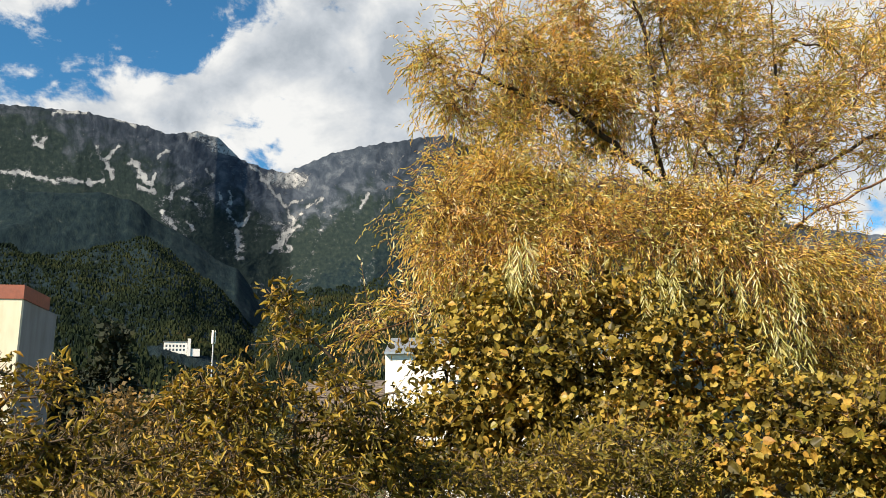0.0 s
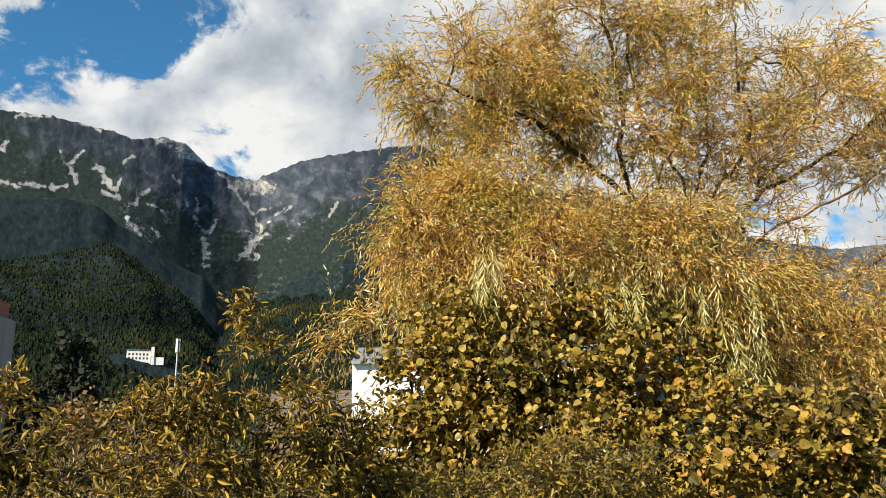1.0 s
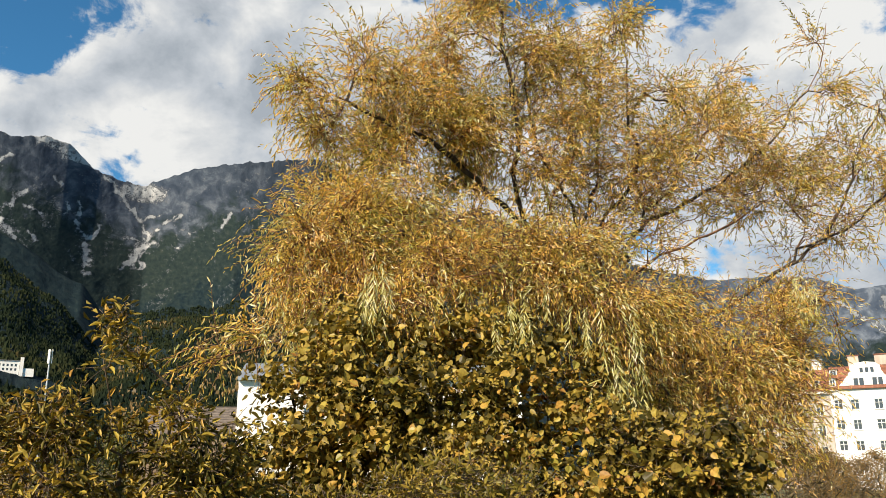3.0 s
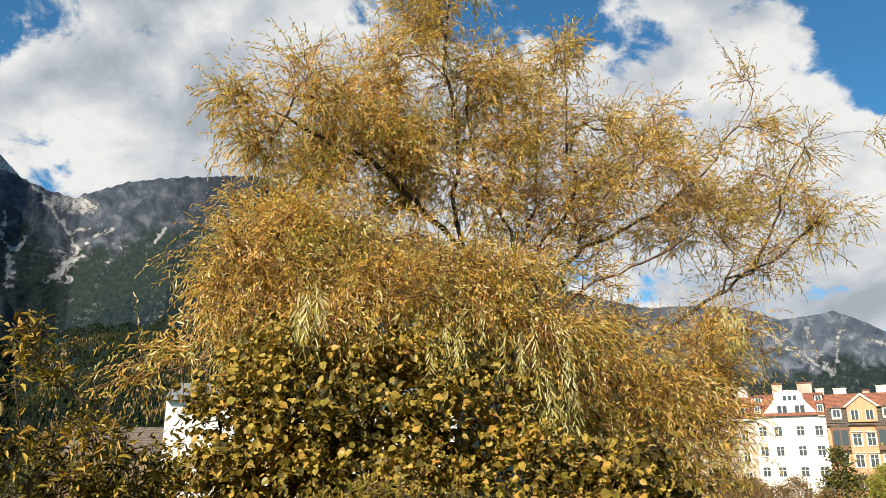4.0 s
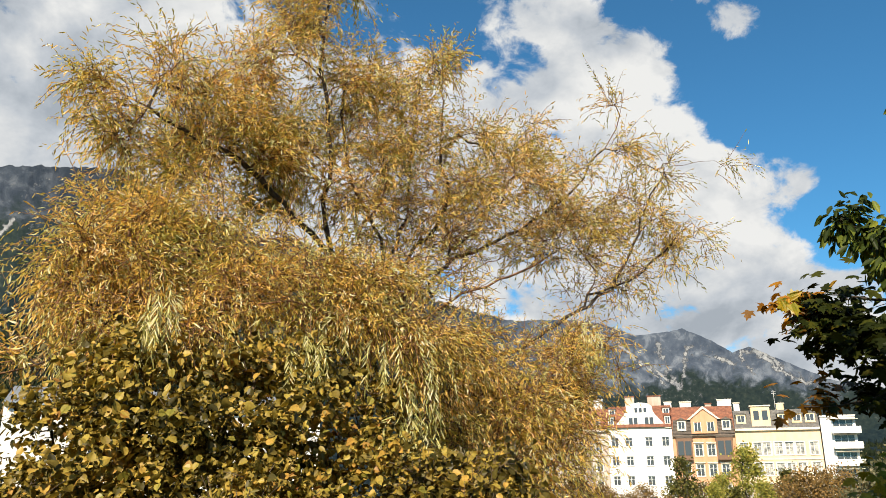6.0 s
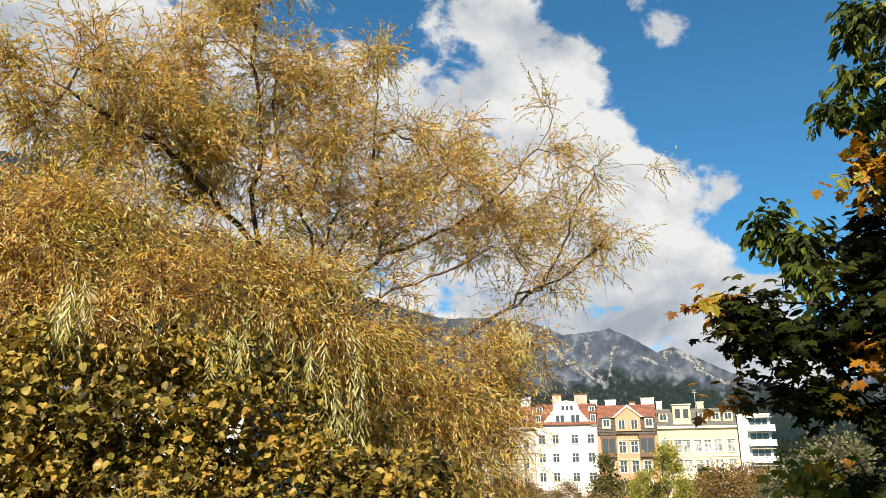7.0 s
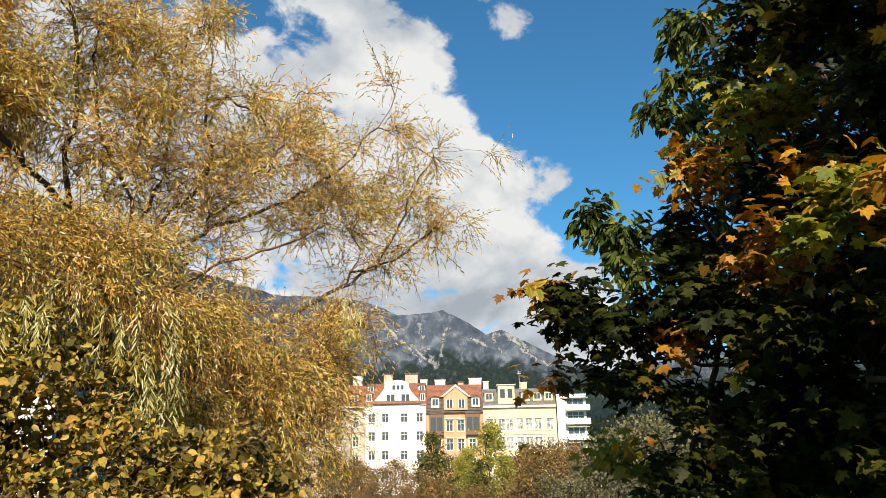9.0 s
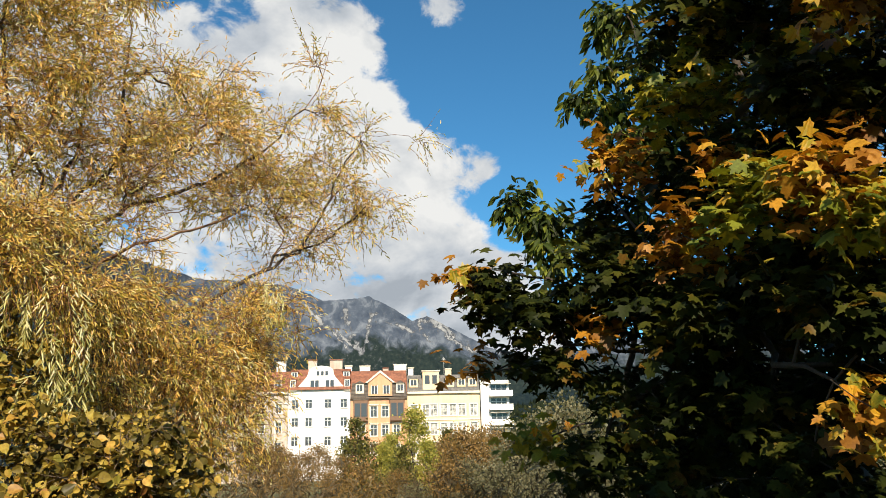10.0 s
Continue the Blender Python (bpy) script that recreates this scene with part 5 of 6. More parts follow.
spray((38.6, 18.8, 10.2, 0.51, 0.51, 0.6, 72), 0.04, 0.68)
spray((41.5, 21.5, 10.5, 0.35, 0.35, 0.4, 26), 0.05, 0.68)
spray((41.9, 17.6, 10.5, 0.47, 0.45, 0.5, 43), 0.05, 0.68)
spray((44.9, 21.5, 10.7, 0.19, 0.19, 0.2, 5), 0.06, 0.68)
spray((39.7, 14.8, 10.3, 0.52, 0.30, 0.5, 29), 0.05, 0.68)
spray((36.2, 13.9, 10, 0.50, 0.32, 0.5, 46), 0.05, 0.27)
spray((44.2, 15.8, 10.6, 0.14, 0.30, 0.2, 4), 0.1, 0.68)
# drooping boughs over the hazel
spray((3.2, 17.5, 6.4, 0.32, 0.18, 0.5, 84), 0.14)
spray((0.9, 14.8, 6.1, 0.26, 0.20, 0.5, 84), 0.17)
spray((1.0, 12.1, 5.9, 0.21, 0.15, 0.4, 60), 0.17)
spray((-1.2, 12.7, 5.8, 0.08, 0.06, 0.2, 6), 0.12)
spray((5.3, 16.3, 6.4, 0.41, 0.23, 0.5, 110), 0.15)
spray((4.9, 13.2, 5.9, 0.47, 0.21, 0.5, 130), 0.18)
spray((10.1, 16.6, 6.5, 0.37, 0.19, 0.5, 84), 0.15)
spray((11.2, 13.5, 5.9, 0.47, 0.21, 0.5, 120), 0.18)
spray((16.4, 14.4, 6.2, 0.40, 0.18, 0.5, 100), 0.17)
spray((16.9, 12.0, 5.8, 0.33, 0.17, 0.4, 70), 0.18)
spray((20.9, 12.8, 6.5, 0.33, 0.23, 0.5, 84), 0.16)
spray((22.2, 10.0, 6.0, 0.26, 0.26, 0.4, 60), 0.19)
spray((2.5, 10.3, 5.6, 0.28, 0.14, 0.35, 50), 0.2)
spray((-5.4, 6.6, 5.5, 0.12, 0.07, 0.2, 7), 0.14)
spray((8.2, 11.0, 5.5, 0.32, 0.12, 0.3, 40), 0.2)
# the curtain down to the grass
spray((24.9, 9.6, 7.6, 0.38, 0.33, 0.6, 80), 0.14)
spray((24.8, 4.9, 7.4, 0.42, 0.37, 0.6, 110), 0.14)
spray((28.8, 8.3, 8.2, 0.41, 0.35, 0.7, 80), 0.12)
spray((28.7, 4.5, 8.0, 0.46, 0.43, 0.7, 130), 0.13)
spray((31.7, 7.5, 8.6, 0.47, 0.34, 0.7, 84), 0.11, 0.8)
spray((31.3, 3.5, 8.4, 0.46, 0.48, 0.7, 110), 0.11, 0.7)
spray((34.8, 10.5, 9, 0.28, 0.17, 0.5, 34), 0.13)
spray((33.9, 6.7, 9, 0.30, 0.32, 0.5, 34), 0.11, 0.6)
spray((33.1, 2.4, 8.8, 0.28, 0.44, 0.5, 44), 0.1, 0.45)
spray((28.5, 0.8, 7.8, 0.78, 0.22, 0.6, 90), 0.12)
spray((36.5, 8.5, 9.2, 0.17, 0.24, 0.3, 7), 0.1, 0.6)
spray((31.2, 10.0, 8.8, 0.50, 0.19, 0.6, 44), 0.1, 0.6)
spray((34.9, 7.6, 9, 0.32, 0.32, 0.5, 36), 0.1, 0.55)
spray((34.4, 2.9, 8.8, 0.29, 0.44, 0.5, 38), 0.1, 0.45)
spray((28.3, 10.7, 8.6, 0.37, 0.18, 0.5, 30), 0.1, 0.6)
spray((-2.3, 8.0, 5.7, 0.15, 0.07, 0.3, 9), 0.1)
chains = g.chains(0.0036, 2.5, .16)
tubes("trunk", chains[:1], BARK, willow, 10)
for c in chains[1:16]:
    tubes("limb", [c], BARK, willow, 7)
tubes("branchwork", chains[16:], TWIG, willow, 4, "thin reddish-brown branches")
tips = np.array([g.place[i] for i in all_tips])
before = np.array([g.place[g.parent[i]] for i in all_tips])
PER = 4
STEPS = 13
start = np.repeat(tips, PER, 0) + rng.normal(0, .04, (len(tips) * PER, 3))
fall = np.repeat(np.array(hang), PER) * rng.uniform(.15, 1.25, len(start))
way = np.repeat(unit(tips - before), PER, 0) * .8 + rng.normal(0, .58, start.shape) + np.array((0, 0, .2))
line = shoots(start, way, rng.uniform(.22, .52, len(start)) * (1 + 1.2 * fall), STEPS, fall, .05)
tubes("shoot_mass", [[(s[i], .0040 - .00020 * i) for i in (0, 4, 8, 12)] for s in line[::2]], TWIG, willow, 3, "fine reddish shoots")
pos = line[:, 1:].reshape(-1, 3)
along = unit(line[:, 1:] - line[:, :-1]).reshape(-1, 3)
around = unit(np.cross(along, rng.normal(0, 1, along.shape)))
keep = rng.random(len(pos)) < np.repeat(np.array(lush), PER * (STEPS - 1)) * .96
pos, along, around = pos[keep], along[keep], around[keep]
way = along * .75 + around * .5 + np.array((0, 0, -.32)) + rng.normal(0, .16, along.shape)
size = rng.uniform(.046, .092, len(pos)) * (1 - 2.0 * np.repeat(np.repeat(hang, PER), STEPS - 1)[keep])
# pale shoots: leaf undersides, and white highlights put in as colour
silver = np.repeat(rng.random(len(line)) < .20, STEPS - 1)[keep]
for name, pick, mat in (("foliage", ~silver, WILLOW_LEAF), ("pale_foliage", silver, SILVER_LEAF)):
    leaf_cloud(name, LANCE, pos[pick], way[pick], rng.normal(0, .8, (pick.sum(), 3)) + np.array((0, 0, .6)), size[pick], size[pick] * .20, mat, willow, "pale undersides of willow leaves, with highlights painted in" if name == "pale_foliage" else "")


def strand(az, el, d, drop):
    """A few long shoots hanging together at the front of the willow."""
    top = np.array(polar(az, el, d))
    for _ in range(3):
        s = shoots(top[None] + rng.normal(0, .05, (1, 3)), rng.normal(0, .35, (1, 3)) + np.array((0, 0, -.4)), drop * rng.uniform(.6, 1.15, 1), 24, .3, .05)
        q = s[:, 1:].reshape(-1, 3)
        al = unit(s[:, 1:] - s[:, :-1]).reshape(-1, 3)
        ar = unit(np.cross(al, rng.normal(0, 1, al.shape)))
        leaf_cloud("strand", LANCE, q, al * .9 + ar * .5, rng.normal(0, .6, q.shape) + np.array((0, 0, .5)), rng.uniform(.05, .095, len(q)), .0095, SILVER_LEAF, willow, "long hanging strand of grey-green willow leaves")


strand(6.1, 14.0, 5.0, 0.62)
strand(5.6, 13.2, 5.0, 0.5)
strand(6.7, 13.5, 5.0, 0.4)
strand(5.1, 11.6, 5.0, 0.3)
strand(15.8, 10.8, 5.0, 0.36)
strand(16.4, 10.4, 5.0, 0.34)
strand(15.4, 10.4, 5.0, 0.3)
strand(23.1, 10.8, 5.2, 0.8)
strand(23.6, 8.9, 5.2, 0.8)
strand(22.6, 7.3, 5.1, 0.7)
strand(23.8, 5.8, 5.2, 0.6)
strand(22.2, 5.0, 5.2, 0.6)
strand(11.2, 14.3, 5.6, 0.4)
strand(12.9, 11.9, 5.5, 0.4)
strand(18.6, 12.0, 5.6, 0.4)
strand(21.0, 10.0, 5.5, 0.35)
strand(1.5, 10.3, 5.4, 0.35)
strand(-1.0, 9.7, 5.5, 0.3)
strand(34.8, 11.3, 8.4, 0.4)
strand(35.6, 11.0, 8.4, 0.4)

# hazel bushes under the willow
HAZEL_TOP = [(-1.3, 5.2, 5.2, 0.10, 0.10, 0.25, 9), (4.7, 7.6, 5.2, 0.41, 0.17, 0.4, 84), (11.5, 8.2, 5.3, 0.34, 0.17, 0.4, 76), (16.7, 7.9, 5.2, 0.22, 0.17, 0.4, 56), (3.3, 4.6, 5.1, 0.33, 0.24, 0.4, 140), (8.3, 4.1, 5.0, 0.39, 0.23, 0.4, 160), (14.8, 4.0, 5.0, 0.29, 0.23, 0.35, 110), (20.7, 2.7, 5.0, 0.13, 0.14, 0.3, 26)]
HAZEL_SKIRT = [(1.4, 0.8, 5.0, 0.29, 0.16, 0.4, 90), (7.9, 0.7, 4.9, 0.53, 0.14, 0.4, 130), (15.3, 0.9, 4.9, 0.39, 0.14, 0.4, 110), (23.7, 1.1, 5.1, 0.22, 0.13, 0.3, 30), (20.2, 5.7, 5.9, 0.3, 0.38, 0.4, 80), (10.7, 6.4, 5.9, 0.3, 0.25, 0.3, 50), (0.4, -1.9, 4.9, 0.49, 0.16, 0.4, 80), (8.1, -2.7, 4.9, 0.56, 0.18, 0.4, 100), (17.3, -2.7, 4.9, 0.53, 0.18, 0.4, 100), (25.5, -3.1, 5.0, 0.47, 0.18, 0.4, 80)]
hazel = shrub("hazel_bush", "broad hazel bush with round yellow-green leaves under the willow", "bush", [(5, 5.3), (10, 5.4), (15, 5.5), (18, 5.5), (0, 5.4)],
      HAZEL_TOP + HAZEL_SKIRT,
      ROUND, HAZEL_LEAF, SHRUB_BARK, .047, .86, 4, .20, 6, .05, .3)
shrub("hazel_bush", "low hazel bush with yellow-green leaves beside the willow", "bush", [(26, 5.2), (30, 5.4), (34, 5.8)],
      [(24.9, 0.9, 5.0, 0.21, 0.13, 0.35, 60), (28.7, 1.2, 5.1, 0.26, 0.13, 0.35, 70), (30.8, -0.2, 5.2, 0.19, 0.09, 0.3, 26), (27.1, -0.9, 4.9, 0.42, 0.11, 0.35, 60)], ROUND, HAZEL_LEAF, SHRUB_BARK, .052, .86, 4, .20, 5, .05, .3)
shrub("privet_bush", "dense privet bush with small narrow green leaves", "bush", [(9, 4.2), (13, 4.3)], [(10.0, -2.2, 4.2, .30, .14, .25, 110), (13.5, -2.4, 4.1, .28, .14, .25, 100), (6.5, -3.8, 4.1, .35, .14, .25, 90)], ELLIPSE, PRIVET_LEAF, SHRUB_BARK, .040, .36, 2, .16, 9, .03, .1)

# spindly shrubs at the path
def wild_shrub(label, roots, lobes):
    shrub("wild_shrub", label, "shrub", roots, lobes, FOLDED, SHRUB_LEAF, SHRUB_BARK, .045, .34, 3, .12, 5, .06, .35, .0024, group="shrubs along the path")


wild_shrub("dark-leaved shrub at the path", [(-30, 3.7), (-28.5, 3.6)],
           [(-29.0, 3.8, 3.6, 0.07, 0.12, 0.1, 12), (-30.6, 0.8, 3.6, 0.14, 0.12, 0.18, 40), (-28.6, -0.6, 3.5, 0.14, 0.14, 0.18, 46), (-30.6, -3.4, 3.5, 0.2, 0.14, 0.22, 56), (-26.8, -2.6, 3.5, 0.1, 0.1, 0.14, 16), (-25.8, 3.1, 3.6, 0.08, 0.09, 0.15, 22), (-24.5, -0.4, 3.5, 0.15, 0.13, 0.2, 40), (-21.8, -2.2, 3.4, 0.12, 0.09, 0.2, 22), (-25.2, -2.8, 3.4, 0.15, 0.10, 0.2, 30)])
wild_shrub("yellow-green shrub with folded leaves at the path", [(-17.5, 3.5), (-15.6, 3.4)],
           [(-17.8, 2.4, 3.5, 0.07, 0.08, 0.12, 20), (-14.6, 3.2, 3.4, 0.1, 0.09, 0.14, 24), (-16.6, 1.0, 3.5, 0.16, 0.12, 0.2, 52), (-14.2, 1.6, 3.4, 0.11, 0.1, 0.14, 26), (-16.8, -1.8, 3.4, 0.2, 0.13, 0.22, 56), (-13.8, -2.6, 3.3, 0.14, 0.1, 0.18, 24), (-16.0, -4.6, 3.3, 0.26, 0.1, 0.25, 46)])
wild_shrub("open leggy shrub with curled brownish leaves", [(-8, 3.3), (-7, 3.4)],
           [(-11.0, 8.6, 3.3, 0.1, 0.08, 0.1, 18), (-9.6, 6.8, 3.3, 0.06, 0.05, 0.1, 8), (-11.4, 5.6, 3.3, 0.05, 0.04, 0.08, 5), (-7.6, 3.6, 3.4, 0.12, 0.08, 0.14, 12), (-6.8, 0.8, 3.4, 0.18, 0.12, 0.18, 34), (-4.8, -1.2, 3.5, 0.14, 0.12, 0.18, 28), (-8.4, -2.8, 3.3, 0.28, 0.12, 0.25, 52), (-3.0, -3.8, 3.6, 0.28, 0.12, 0.25, 50), (-11.6, -4.6, 3.3, 0.16, 0.08, 0.2, 20), (-9.7, 0.9, 3.4, 0.15, 0.12, 0.2, 30), (-6.6, 2.8, 3.4, 0.12, 0.09, 0.2, 20), (-4.9, -1.1, 3.5, 0.15, 0.13, 0.2, 44), (-7.7, -3.3, 3.3, 0.19, 0.09, 0.2, 50), (-2.6, -3.4, 3.6, 0.15, 0.13, 0.2, 50), (-3.4, 2.4, 3.5, 0.08, 0.13, 0.15, 14)])
# thicket behind them
shrub("thicket", "brown leafless thicket and brushwood behind the shrubs", "bush", [(-22, 7), (-14, 7.5), (-8, 7), (-3, 7.5), (5, 6.8), (15, 6.8), (25, 7), (36, 7.5), (50, 8), (62, 8), (74, 7)], [(-21, -1.8, 7, .9, .26, .8, 90), (-14, -2.2, 7.5, 1.1, .26, .8, 80), (-7.5, -2.0, 7, 1.0, .28, .8, 90), (-28, -2.4, 7, .8, .26, .6, 60), (-15, -3.8, 6.5, 2.2, .22, .8, 130), (3, -2.6, 6.8, 1.2, .3, .5, 220), (2, -4.6, 6.0, 1.3, .18, .4, 260), (13, -4.6, 6.0, 1.3, .18, .4, 260), (14, -2.6, 6.8, 1.3, .3, .5, 240), (25, -2.8, 7, 1.2, .3, .5, 220), (36, -3.2, 7.5, 1.3, .25, .5, 220), (50, -3.6, 8, 1.8, .25, .5, 240), (62, -3.4, 8, 1.6, .34, .5, 220), (74, -4.0, 7, 1.5, .34, .5, 200)], LANCE, THICKET_LEAF, SHRUB_BARK, .07, .16, 2, .34, 6, .02, -.2)

# dry grass
grass = thing("dry_grass", "tall straw-coloured dry grass between the shrubs", "grass", kind="stuff")
k = 420
az = np.concatenate([rng.normal(-21.0, 1.6, k // 2), rng.uniform(-30, -4, k // 2)])
d = np.concatenate([rng.normal(4.6, .3, k // 2), rng.uniform(4.2, 6.2, k // 2)])
root = np.array([polar(a, 0, q) for a, q in zip(az, d)])
root[:, 2] = 0
s = shoots(root, rng.normal(0, .14, (k, 3)) + np.array((0, 0, 1)), rng.uniform(1.0, 1.75, k) * np.where(np.abs(az + 21) < 3, 1.05, .9), 9, .015, .03)
tubes("stalk_mass", [[(q[i], .004 - .00032 * i) for i in range(9)] for q in s], STRAW, grass, 3)
q = np.repeat(s[:, 5:].reshape(-1, 3), 4, 0)
leaf_cloud("plume_mass", LANCE, q + rng.normal(0, .015, q.shape), rng.normal(0, .5, q.shape) + np.array((0, 0, .8)), rng.normal(0, 1, q.shape), rng.uniform(.05, .13, len(q)), .008, STRAW, grass)

# maple over the path
maple = thing("maple_tree", "maple with green leaves coloured near-black for deep shade, and yellow and orange leaves", "tree")
g = Growth()
foot = polar(70, 0, 6.0)
foot.z = -.1
g.limb(bend([foot, polar(69.5, 4, 6.0), polar(69, 14, 5.9), polar(68.5, 24, 5.9), polar(68, 31, 5.9), polar(68, 41, 6.1)], .15, .015))
for limb in [[(62.3, 8.6, 6), (58.1, 10.3, 6.1), (53.2, 11.7, 6.3), (48.9, 12.5, 6.4)], [(62.1, 6.4, 6), (57.4, 7.0, 6.1), (52.5, 5.7, 6.3), (48.6, 5.4, 6.4)], [(62.5, 10.8, 6), (60.0, 15.5, 6), (58.7, 19.0, 6)], [(66.3, 13.4, 5.6), (70.5, 14.9, 4.8), (74.1, 15.0, 4.3)], [(62.7, 5.3, 5.8), (58.2, 2.2, 5.9), (54.5, 1.2, 6.0)], [(67.9, 6.8, 5.2), (71.3, 3.9, 4.2), (72.7, 2.6, 3.75)], [(66.3, 19.2, 5.6), (70.9, 22.7, 5), (75.0, 24.7, 4.5)], [(65.7, 17.1, 5.6), (65.6, 21.8, 5.2)]]:
    pts = [polar(*q) for q in limb]
    j = g.nearest(pts[0])
    g.limb(bend([Vector(g.place[j])] + pts, .16, .02)[1:], j)
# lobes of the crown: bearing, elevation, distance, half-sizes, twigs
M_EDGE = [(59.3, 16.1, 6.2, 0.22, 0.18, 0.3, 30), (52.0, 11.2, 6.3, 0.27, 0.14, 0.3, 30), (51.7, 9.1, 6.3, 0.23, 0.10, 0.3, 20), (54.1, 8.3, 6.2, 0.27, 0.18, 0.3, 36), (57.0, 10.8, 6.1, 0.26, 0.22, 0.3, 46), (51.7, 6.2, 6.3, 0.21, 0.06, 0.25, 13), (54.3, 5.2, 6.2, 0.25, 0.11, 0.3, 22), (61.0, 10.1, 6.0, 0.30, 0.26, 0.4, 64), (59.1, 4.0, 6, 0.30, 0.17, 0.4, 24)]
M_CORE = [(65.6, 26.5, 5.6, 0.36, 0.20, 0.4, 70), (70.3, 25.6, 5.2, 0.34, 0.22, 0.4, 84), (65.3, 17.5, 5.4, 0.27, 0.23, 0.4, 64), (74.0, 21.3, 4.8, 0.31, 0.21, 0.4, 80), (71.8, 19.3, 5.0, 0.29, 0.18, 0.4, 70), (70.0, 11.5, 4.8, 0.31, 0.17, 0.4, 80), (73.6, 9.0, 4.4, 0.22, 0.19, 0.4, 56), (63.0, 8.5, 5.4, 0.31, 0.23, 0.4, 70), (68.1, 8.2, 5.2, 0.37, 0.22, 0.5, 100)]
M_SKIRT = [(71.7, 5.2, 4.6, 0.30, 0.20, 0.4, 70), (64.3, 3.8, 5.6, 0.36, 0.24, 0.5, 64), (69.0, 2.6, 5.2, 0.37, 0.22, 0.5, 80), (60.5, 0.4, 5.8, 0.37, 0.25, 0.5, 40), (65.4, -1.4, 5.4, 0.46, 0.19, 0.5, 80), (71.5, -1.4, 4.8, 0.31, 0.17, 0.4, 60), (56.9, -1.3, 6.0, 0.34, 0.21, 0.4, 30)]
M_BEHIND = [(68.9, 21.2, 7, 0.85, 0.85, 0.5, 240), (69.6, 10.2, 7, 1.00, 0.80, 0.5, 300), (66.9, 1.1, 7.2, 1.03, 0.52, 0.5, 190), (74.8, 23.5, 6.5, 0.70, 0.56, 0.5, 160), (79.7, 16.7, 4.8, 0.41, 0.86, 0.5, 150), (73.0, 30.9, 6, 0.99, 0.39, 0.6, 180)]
# unseen foliage added overhead to keep sun off the crown below
M_SUN_BLOCK = [(81.8, 38.1, 3.8, 0.38, 0.27, 0.38, 36), (86.0, 36.3, 3.7, 0.38, 0.27, 0.38, 18), (76.3, 38.7, 4.2, 0.34, 0.24, 0.34, 49), (89.6, 36.4, 3.3, 0.3, 0.21, 0.3, 24), (74.0, 37.9, 3.8, 0.26, 0.18, 0.26, 50)]
# lighter autumn leaf colours, set where the crown is to look sunlit
M_LIME = [(65.8, 22.1, 5.2, 0.25, 0.16, 0.25, 40), (68.8, 15.5, 4.6, 0.26, 0.15, 0.25, 44), (74.4, 12.9, 4.2, 0.15, 0.14, 0.25, 26), (54.1, 1.2, 6.0, 0.15, 0.11, 0.2, 14), (65.9, 25.9, 5.4, 0.23, 0.12, 0.25, 20), (71.3, 23.3, 5.0, 0.21, 0.14, 0.3, 24)]
M_AMBER = [(58.7, 19.2, 6.0, 0.20, 0.15, 0.25, 26), (49.2, 12.1, 6.4, 0.16, 0.08, 0.2, 12), (48.4, 5.5, 6.4, 0.14, 0.04, 0.15, 5), (58.0, 7.3, 5.8, 0.17, 0.12, 0.2, 9), (73.2, 15.3, 4.3, 0.22, 0.10, 0.2, 30), (75.4, 25.4, 4.4, 0.22, 0.08, 0.25, 26), (65.2, 13.1, 5.2, 0.25, 0.15, 0.3, 34), (73.3, 2.6, 4.3, 0.04, 0.14, 0.1, 12), (67.4, 18.0, 4.8, 0.10, 0.07, 0.2, 9), (62.7, 15.6, 6.2, 0.18, 0.18, 0.3, 16), (75.9, 20.4, 4.4, 0.13, 0.16, 0.3, 7)]


def maple_tips(lobes):
    return g.reach(np.concatenate([in_lobe(*q, 7, .14) for q in lobes]), step=.15, arch=.06, pull=.22)


green_tips = maple_tips(M_EDGE + M_CORE + M_SKIRT + M_BEHIND + M_SUN_BLOCK)
lime_tips, amber_tips = maple_tips(M_LIME), maple_tips(M_AMBER)
chains = g.chains(.003, 2.3, .13)
tubes("trunk", chains[:1], DARK_BARK, maple, 9)
for c in chains[1:10]:
    tubes("limb", [c], DARK_BARK, maple, 6)
tubes("branchwork", chains[10:], DARK_BARK, maple, 4)
for tips, mat, label in ((green_tips, MAPLE_SHADE_LEAF, ""), (lime_tips, MAPLE_LIME, "yellow-green leaves"), (amber_tips, MAPLE_AMBER, "orange leaves")):
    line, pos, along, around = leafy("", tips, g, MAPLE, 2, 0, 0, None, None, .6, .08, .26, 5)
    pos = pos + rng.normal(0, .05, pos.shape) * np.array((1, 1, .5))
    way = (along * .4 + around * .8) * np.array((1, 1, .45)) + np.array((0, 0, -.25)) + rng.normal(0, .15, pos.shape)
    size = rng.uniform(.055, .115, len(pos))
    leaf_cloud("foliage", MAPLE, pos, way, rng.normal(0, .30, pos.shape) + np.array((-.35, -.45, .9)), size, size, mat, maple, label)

# cherry with long drooping leaves, mingled with the maple
cherry = thing("cherry_tree", "wild cherry with long drooping dark green leaves", "tree")
g = Growth()
foot = polar(60.5, 0, 7.2)
foot.z = -.1
g.limb(bend([foot, polar(59.3, 1.3, 7.2), polar(60.3, 7.2, 7.2), polar(61.1, 13.9, 7.1), polar(62.1, 20.7, 7), polar(62.2, 25.8, 7), polar(61.5, 29.2, 7)], .15, .012))
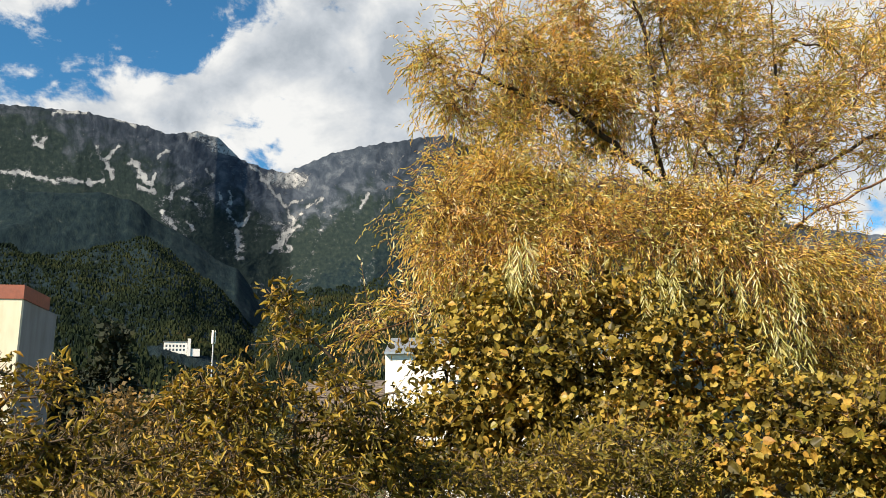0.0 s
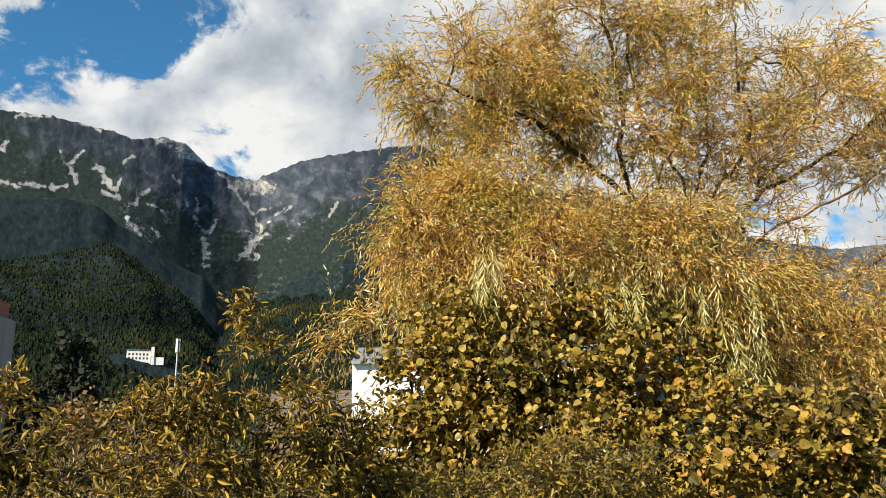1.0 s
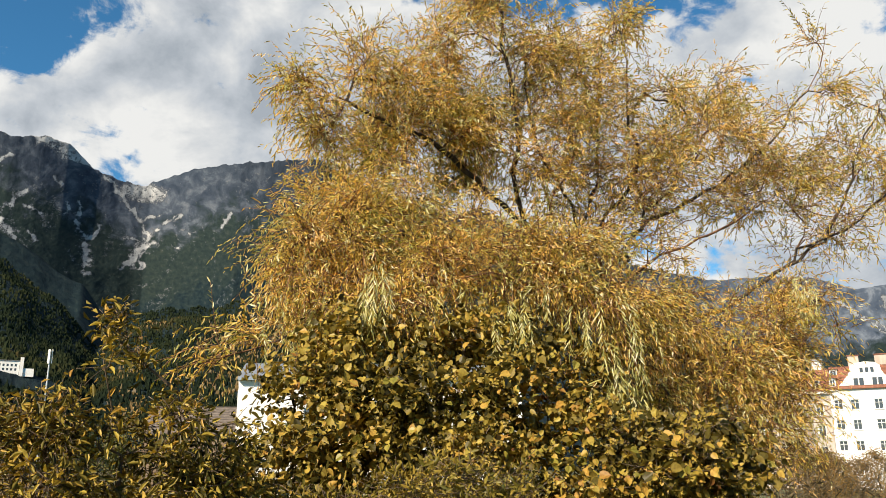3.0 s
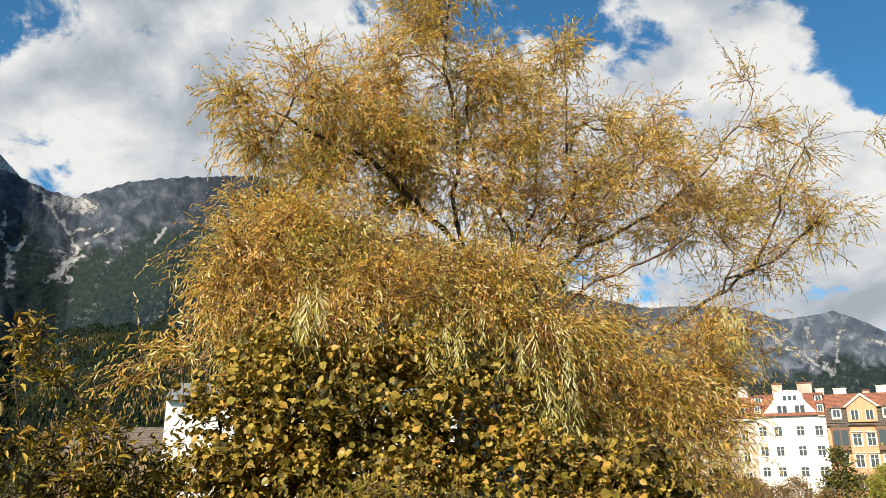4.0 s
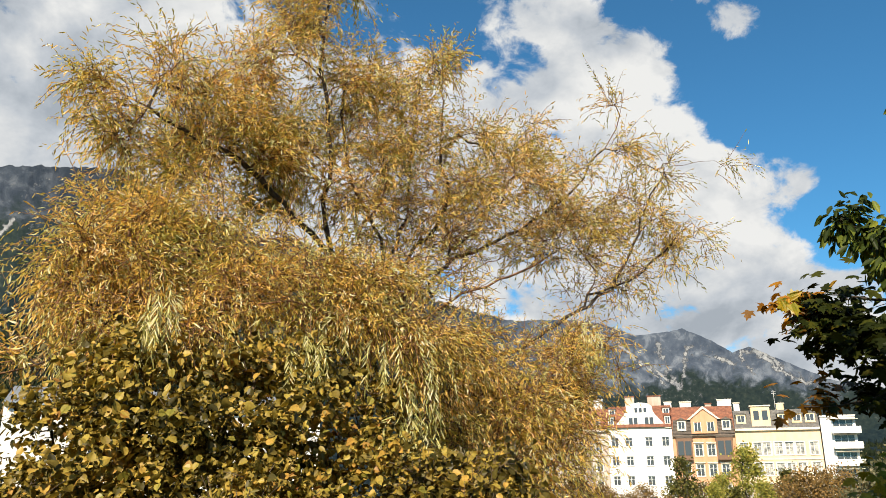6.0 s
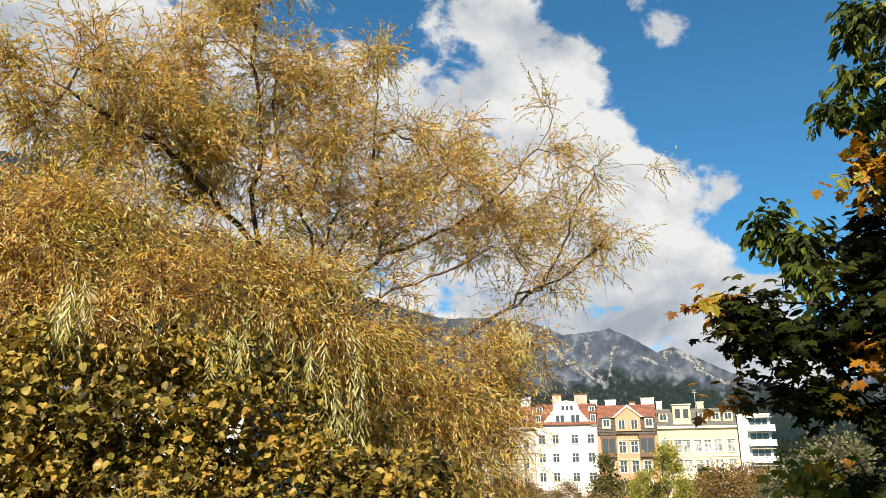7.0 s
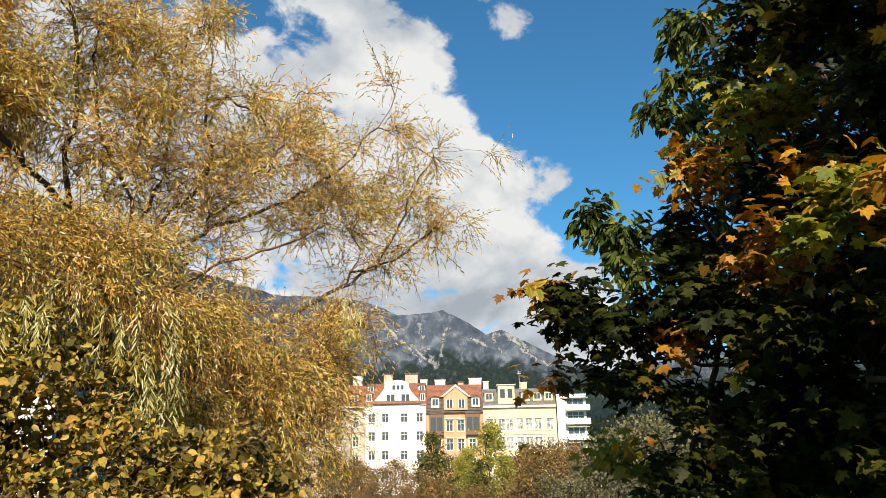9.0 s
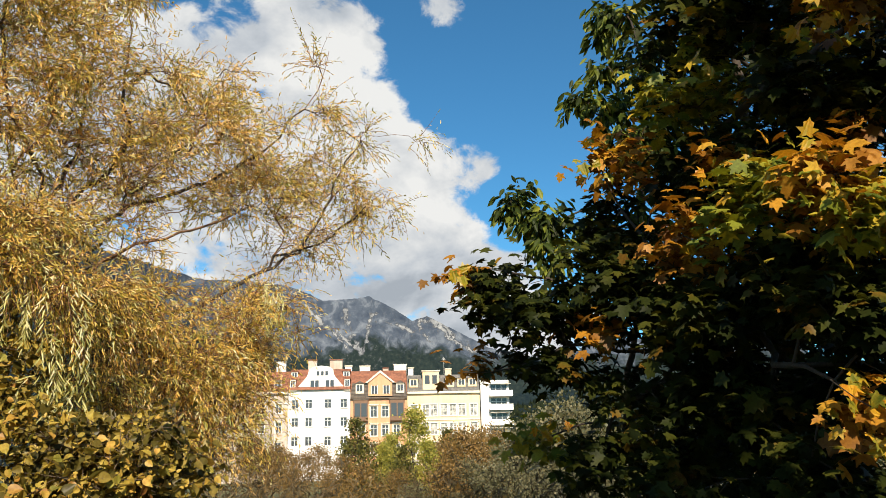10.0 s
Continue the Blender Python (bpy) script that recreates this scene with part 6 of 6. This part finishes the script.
for limb in [[(61.0, 17.4, 7), (56.1, 15.6, 6.9), (52.2, 16.8, 6.8)], [(61.5, 19.2, 7), (59.8, 21.7, 7), (57.3, 23.6, 7)], [(62.2, 22.1, 7), (59.9, 25.5, 7)], [(60.4, 14.8, 6.9), (55.0, 13.6, 6.5)]]:
    pts = [polar(*q) for q in limb]
    j = g.nearest(pts[0])
    g.limb(bend([Vector(g.place[j])] + pts, .16, .02)[1:], j)
C_TOP = [(61.6, 28.5, 7, 0.20, 0.18, 0.3, 28), (60.6, 27.4, 7, 0.09, 0.08, 0.1, 9), (59.7, 25.5, 7, 0.15, 0.05, 0.1, 13), (57.7, 23.3, 7, 0.16, 0.08, 0.1, 16), (60.7, 22.7, 7, 0.23, 0.14, 0.25, 24), (59.7, 20.9, 7, 0.23, 0.18, 0.25, 26), (62.9, 25.0, 7, 0.23, 0.25, 0.3, 38), (62.9, 19.8, 7, 0.22, 0.28, 0.3, 36)]
C_SIDE = [(53.2, 16.7, 6.8, 0.22, 0.08, 0.2, 18), (55.1, 15.3, 6.8, 0.19, 0.16, 0.2, 26), (54.8, 12.6, 6.4, 0.11, 0.14, 0.12, 14), (55.0, 10.4, 6.4, 0.09, 0.08, 0.1, 8), (61.1, 14.7, 7, 0.25, 0.30, 0.3, 30), (58.4, 13.8, 7, 0.23, 0.28, 0.3, 34), (62.2, 18.4, 7, 0.15, 0.15, 0.2, 14)]
tips = g.reach(np.concatenate([in_lobe(*q) for q in C_TOP + C_SIDE]), step=.14, arch=.10, pull=.22)
chains = g.chains(.003, 2.3, .09)
tubes("trunk", chains[:1], DARK_BARK, cherry, 8)
tubes("branchwork", chains[1:], DARK_BARK, cherry, 4)
line, pos, along, around = leafy("", tips, g, ELLIPSE, 2, 0, 0, None, None, .5, .16, .24, 7)
way = along * .5 + around * .5 + np.array((0, 0, -.75)) + rng.normal(0, .15, pos.shape)
size = rng.uniform(.08, .14, len(pos))
leaf_cloud("foliage", ELLIPSE, pos, way, rng.normal(0, .6, pos.shape) + np.array((-.3, -.4, .6)), size, size * .36, CHERRY_LEAF, cherry)

# three unseen trees added behind the path, only so that their crowns shade the lower maple
tall_tree = far_tree("roadside_tree", 7.7, .62, GREEN_TREE, "tall unseen tree added behind the path to cast shade", clumps=5000, size=.42)
tall_tree.matrix_world = Matrix.Translation((-.84, -1.95, 0))
slender_tree = far_tree("roadside_tree", 6.4, .45, GREEN_TREE, "slender unseen tree added behind the path to cast shade", clumps=2600, size=.34)
slender_tree.matrix_world = Matrix.Translation((-.42, -2.42, 0))
low_tree = far_tree("roadside_tree", 5.0, 1.2, GREEN_TREE, "lower unseen tree added behind the path to cast shade", clumps=5000, size=.42)
low_tree.matrix_world = Matrix.Translation((1.35, -4.0, 0))


# single leaves that catch the sun, painted lighter than the foliage around them
def single_leaves(name, shape, spots, mat, parent, size):
    """Leaves as objects of their own on a few shared meshes: spots of bearing, elevation, distance, spread, count."""
    verts, faces = shape
    shared = []
    for k in range(4):
        me = bpy.data.meshes.new(name)
        curl = rng.uniform(-.12, .12)
        me.from_pydata([(a, w * (.8 + .1 * k), l + curl * a * a) for a, w, l in verts], [], faces)
        me.materials.append(mat)
        shared.append(me)
    for az, el, d, spread, count in spots:
        c = np.array(polar(az, el, d))
        for _ in range(count):
            p = c + rng.normal(0, spread, 3) * np.array((1.3, 1.3, .6))
            x = unit(rng.normal(0, .6, 3) + np.array((0, 0, -.5)))
            z = unit(rng.normal(0, .6, 3) + np.array(sun_way) + np.array((0, -.2, .2)))
            y = unit(np.cross(z, x))
            z = np.cross(x, y)
            s = size * rng.uniform(.7, 1.2)
            ob = new(name, shared[int(rng.integers(0, 4))])
            ob.parent = parent
            ob.matrix_local = Matrix(((x[0] * s, y[0] * s, z[0] * s, p[0]), (x[1] * s, y[1] * s, z[1] * s, p[1]), (x[2] * s, y[2] * s, z[2] * s, p[2]), (0, 0, 0, 1)))


single_leaves("leaf", MAPLE, [(72.8, 4.1, 4.2, 0.05, 8), (73.1, 2.8, 4.2, 0.06, 12), (72.9, 1.1, 4.2, 0.06, 10), (73.6, 15.8, 4.2, 0.12, 16), (74.3, 13.1, 4.1, 0.1, 12), (74.4, 25.4, 4.3, 0.14, 10), (76.3, 25.3, 4.3, 0.1, 10), (68.5, 15.9, 4.5, 0.14, 8), (67.0, 17.9, 4.7, 0.07, 8), (65.8, 22.5, 5.1, 0.14, 9), (58.2, 7.1, 5.7, 0.09, 7), (58.3, 19.0, 5.9, 0.11, 10), (54.1, 1.2, 5.9, 0.09, 12), (49.2, 12.1, 6.3, 0.08, 10), (64.8, 13.3, 5.1, 0.12, 6)], MAPLE_PIECE, maple, .09)
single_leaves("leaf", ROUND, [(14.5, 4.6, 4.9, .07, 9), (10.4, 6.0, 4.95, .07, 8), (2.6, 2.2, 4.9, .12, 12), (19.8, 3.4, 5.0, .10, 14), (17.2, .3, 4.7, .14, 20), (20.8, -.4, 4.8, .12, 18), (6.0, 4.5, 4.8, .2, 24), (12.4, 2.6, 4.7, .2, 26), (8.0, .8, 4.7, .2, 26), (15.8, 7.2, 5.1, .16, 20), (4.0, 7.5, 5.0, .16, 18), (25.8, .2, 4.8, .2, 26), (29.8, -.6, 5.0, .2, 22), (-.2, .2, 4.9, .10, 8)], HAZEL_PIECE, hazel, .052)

# the joined rest of leaves and fine wood
for ob in list(bpy.data.objects):
    if ob.name.split(".")[0] in ("foliage", "pale_foliage", "branchwork", "shoot_mass", "twig_mass", "stemwork", "stalk_mass", "plume_mass", "crown"):
        ob["kind"] = "stuff"
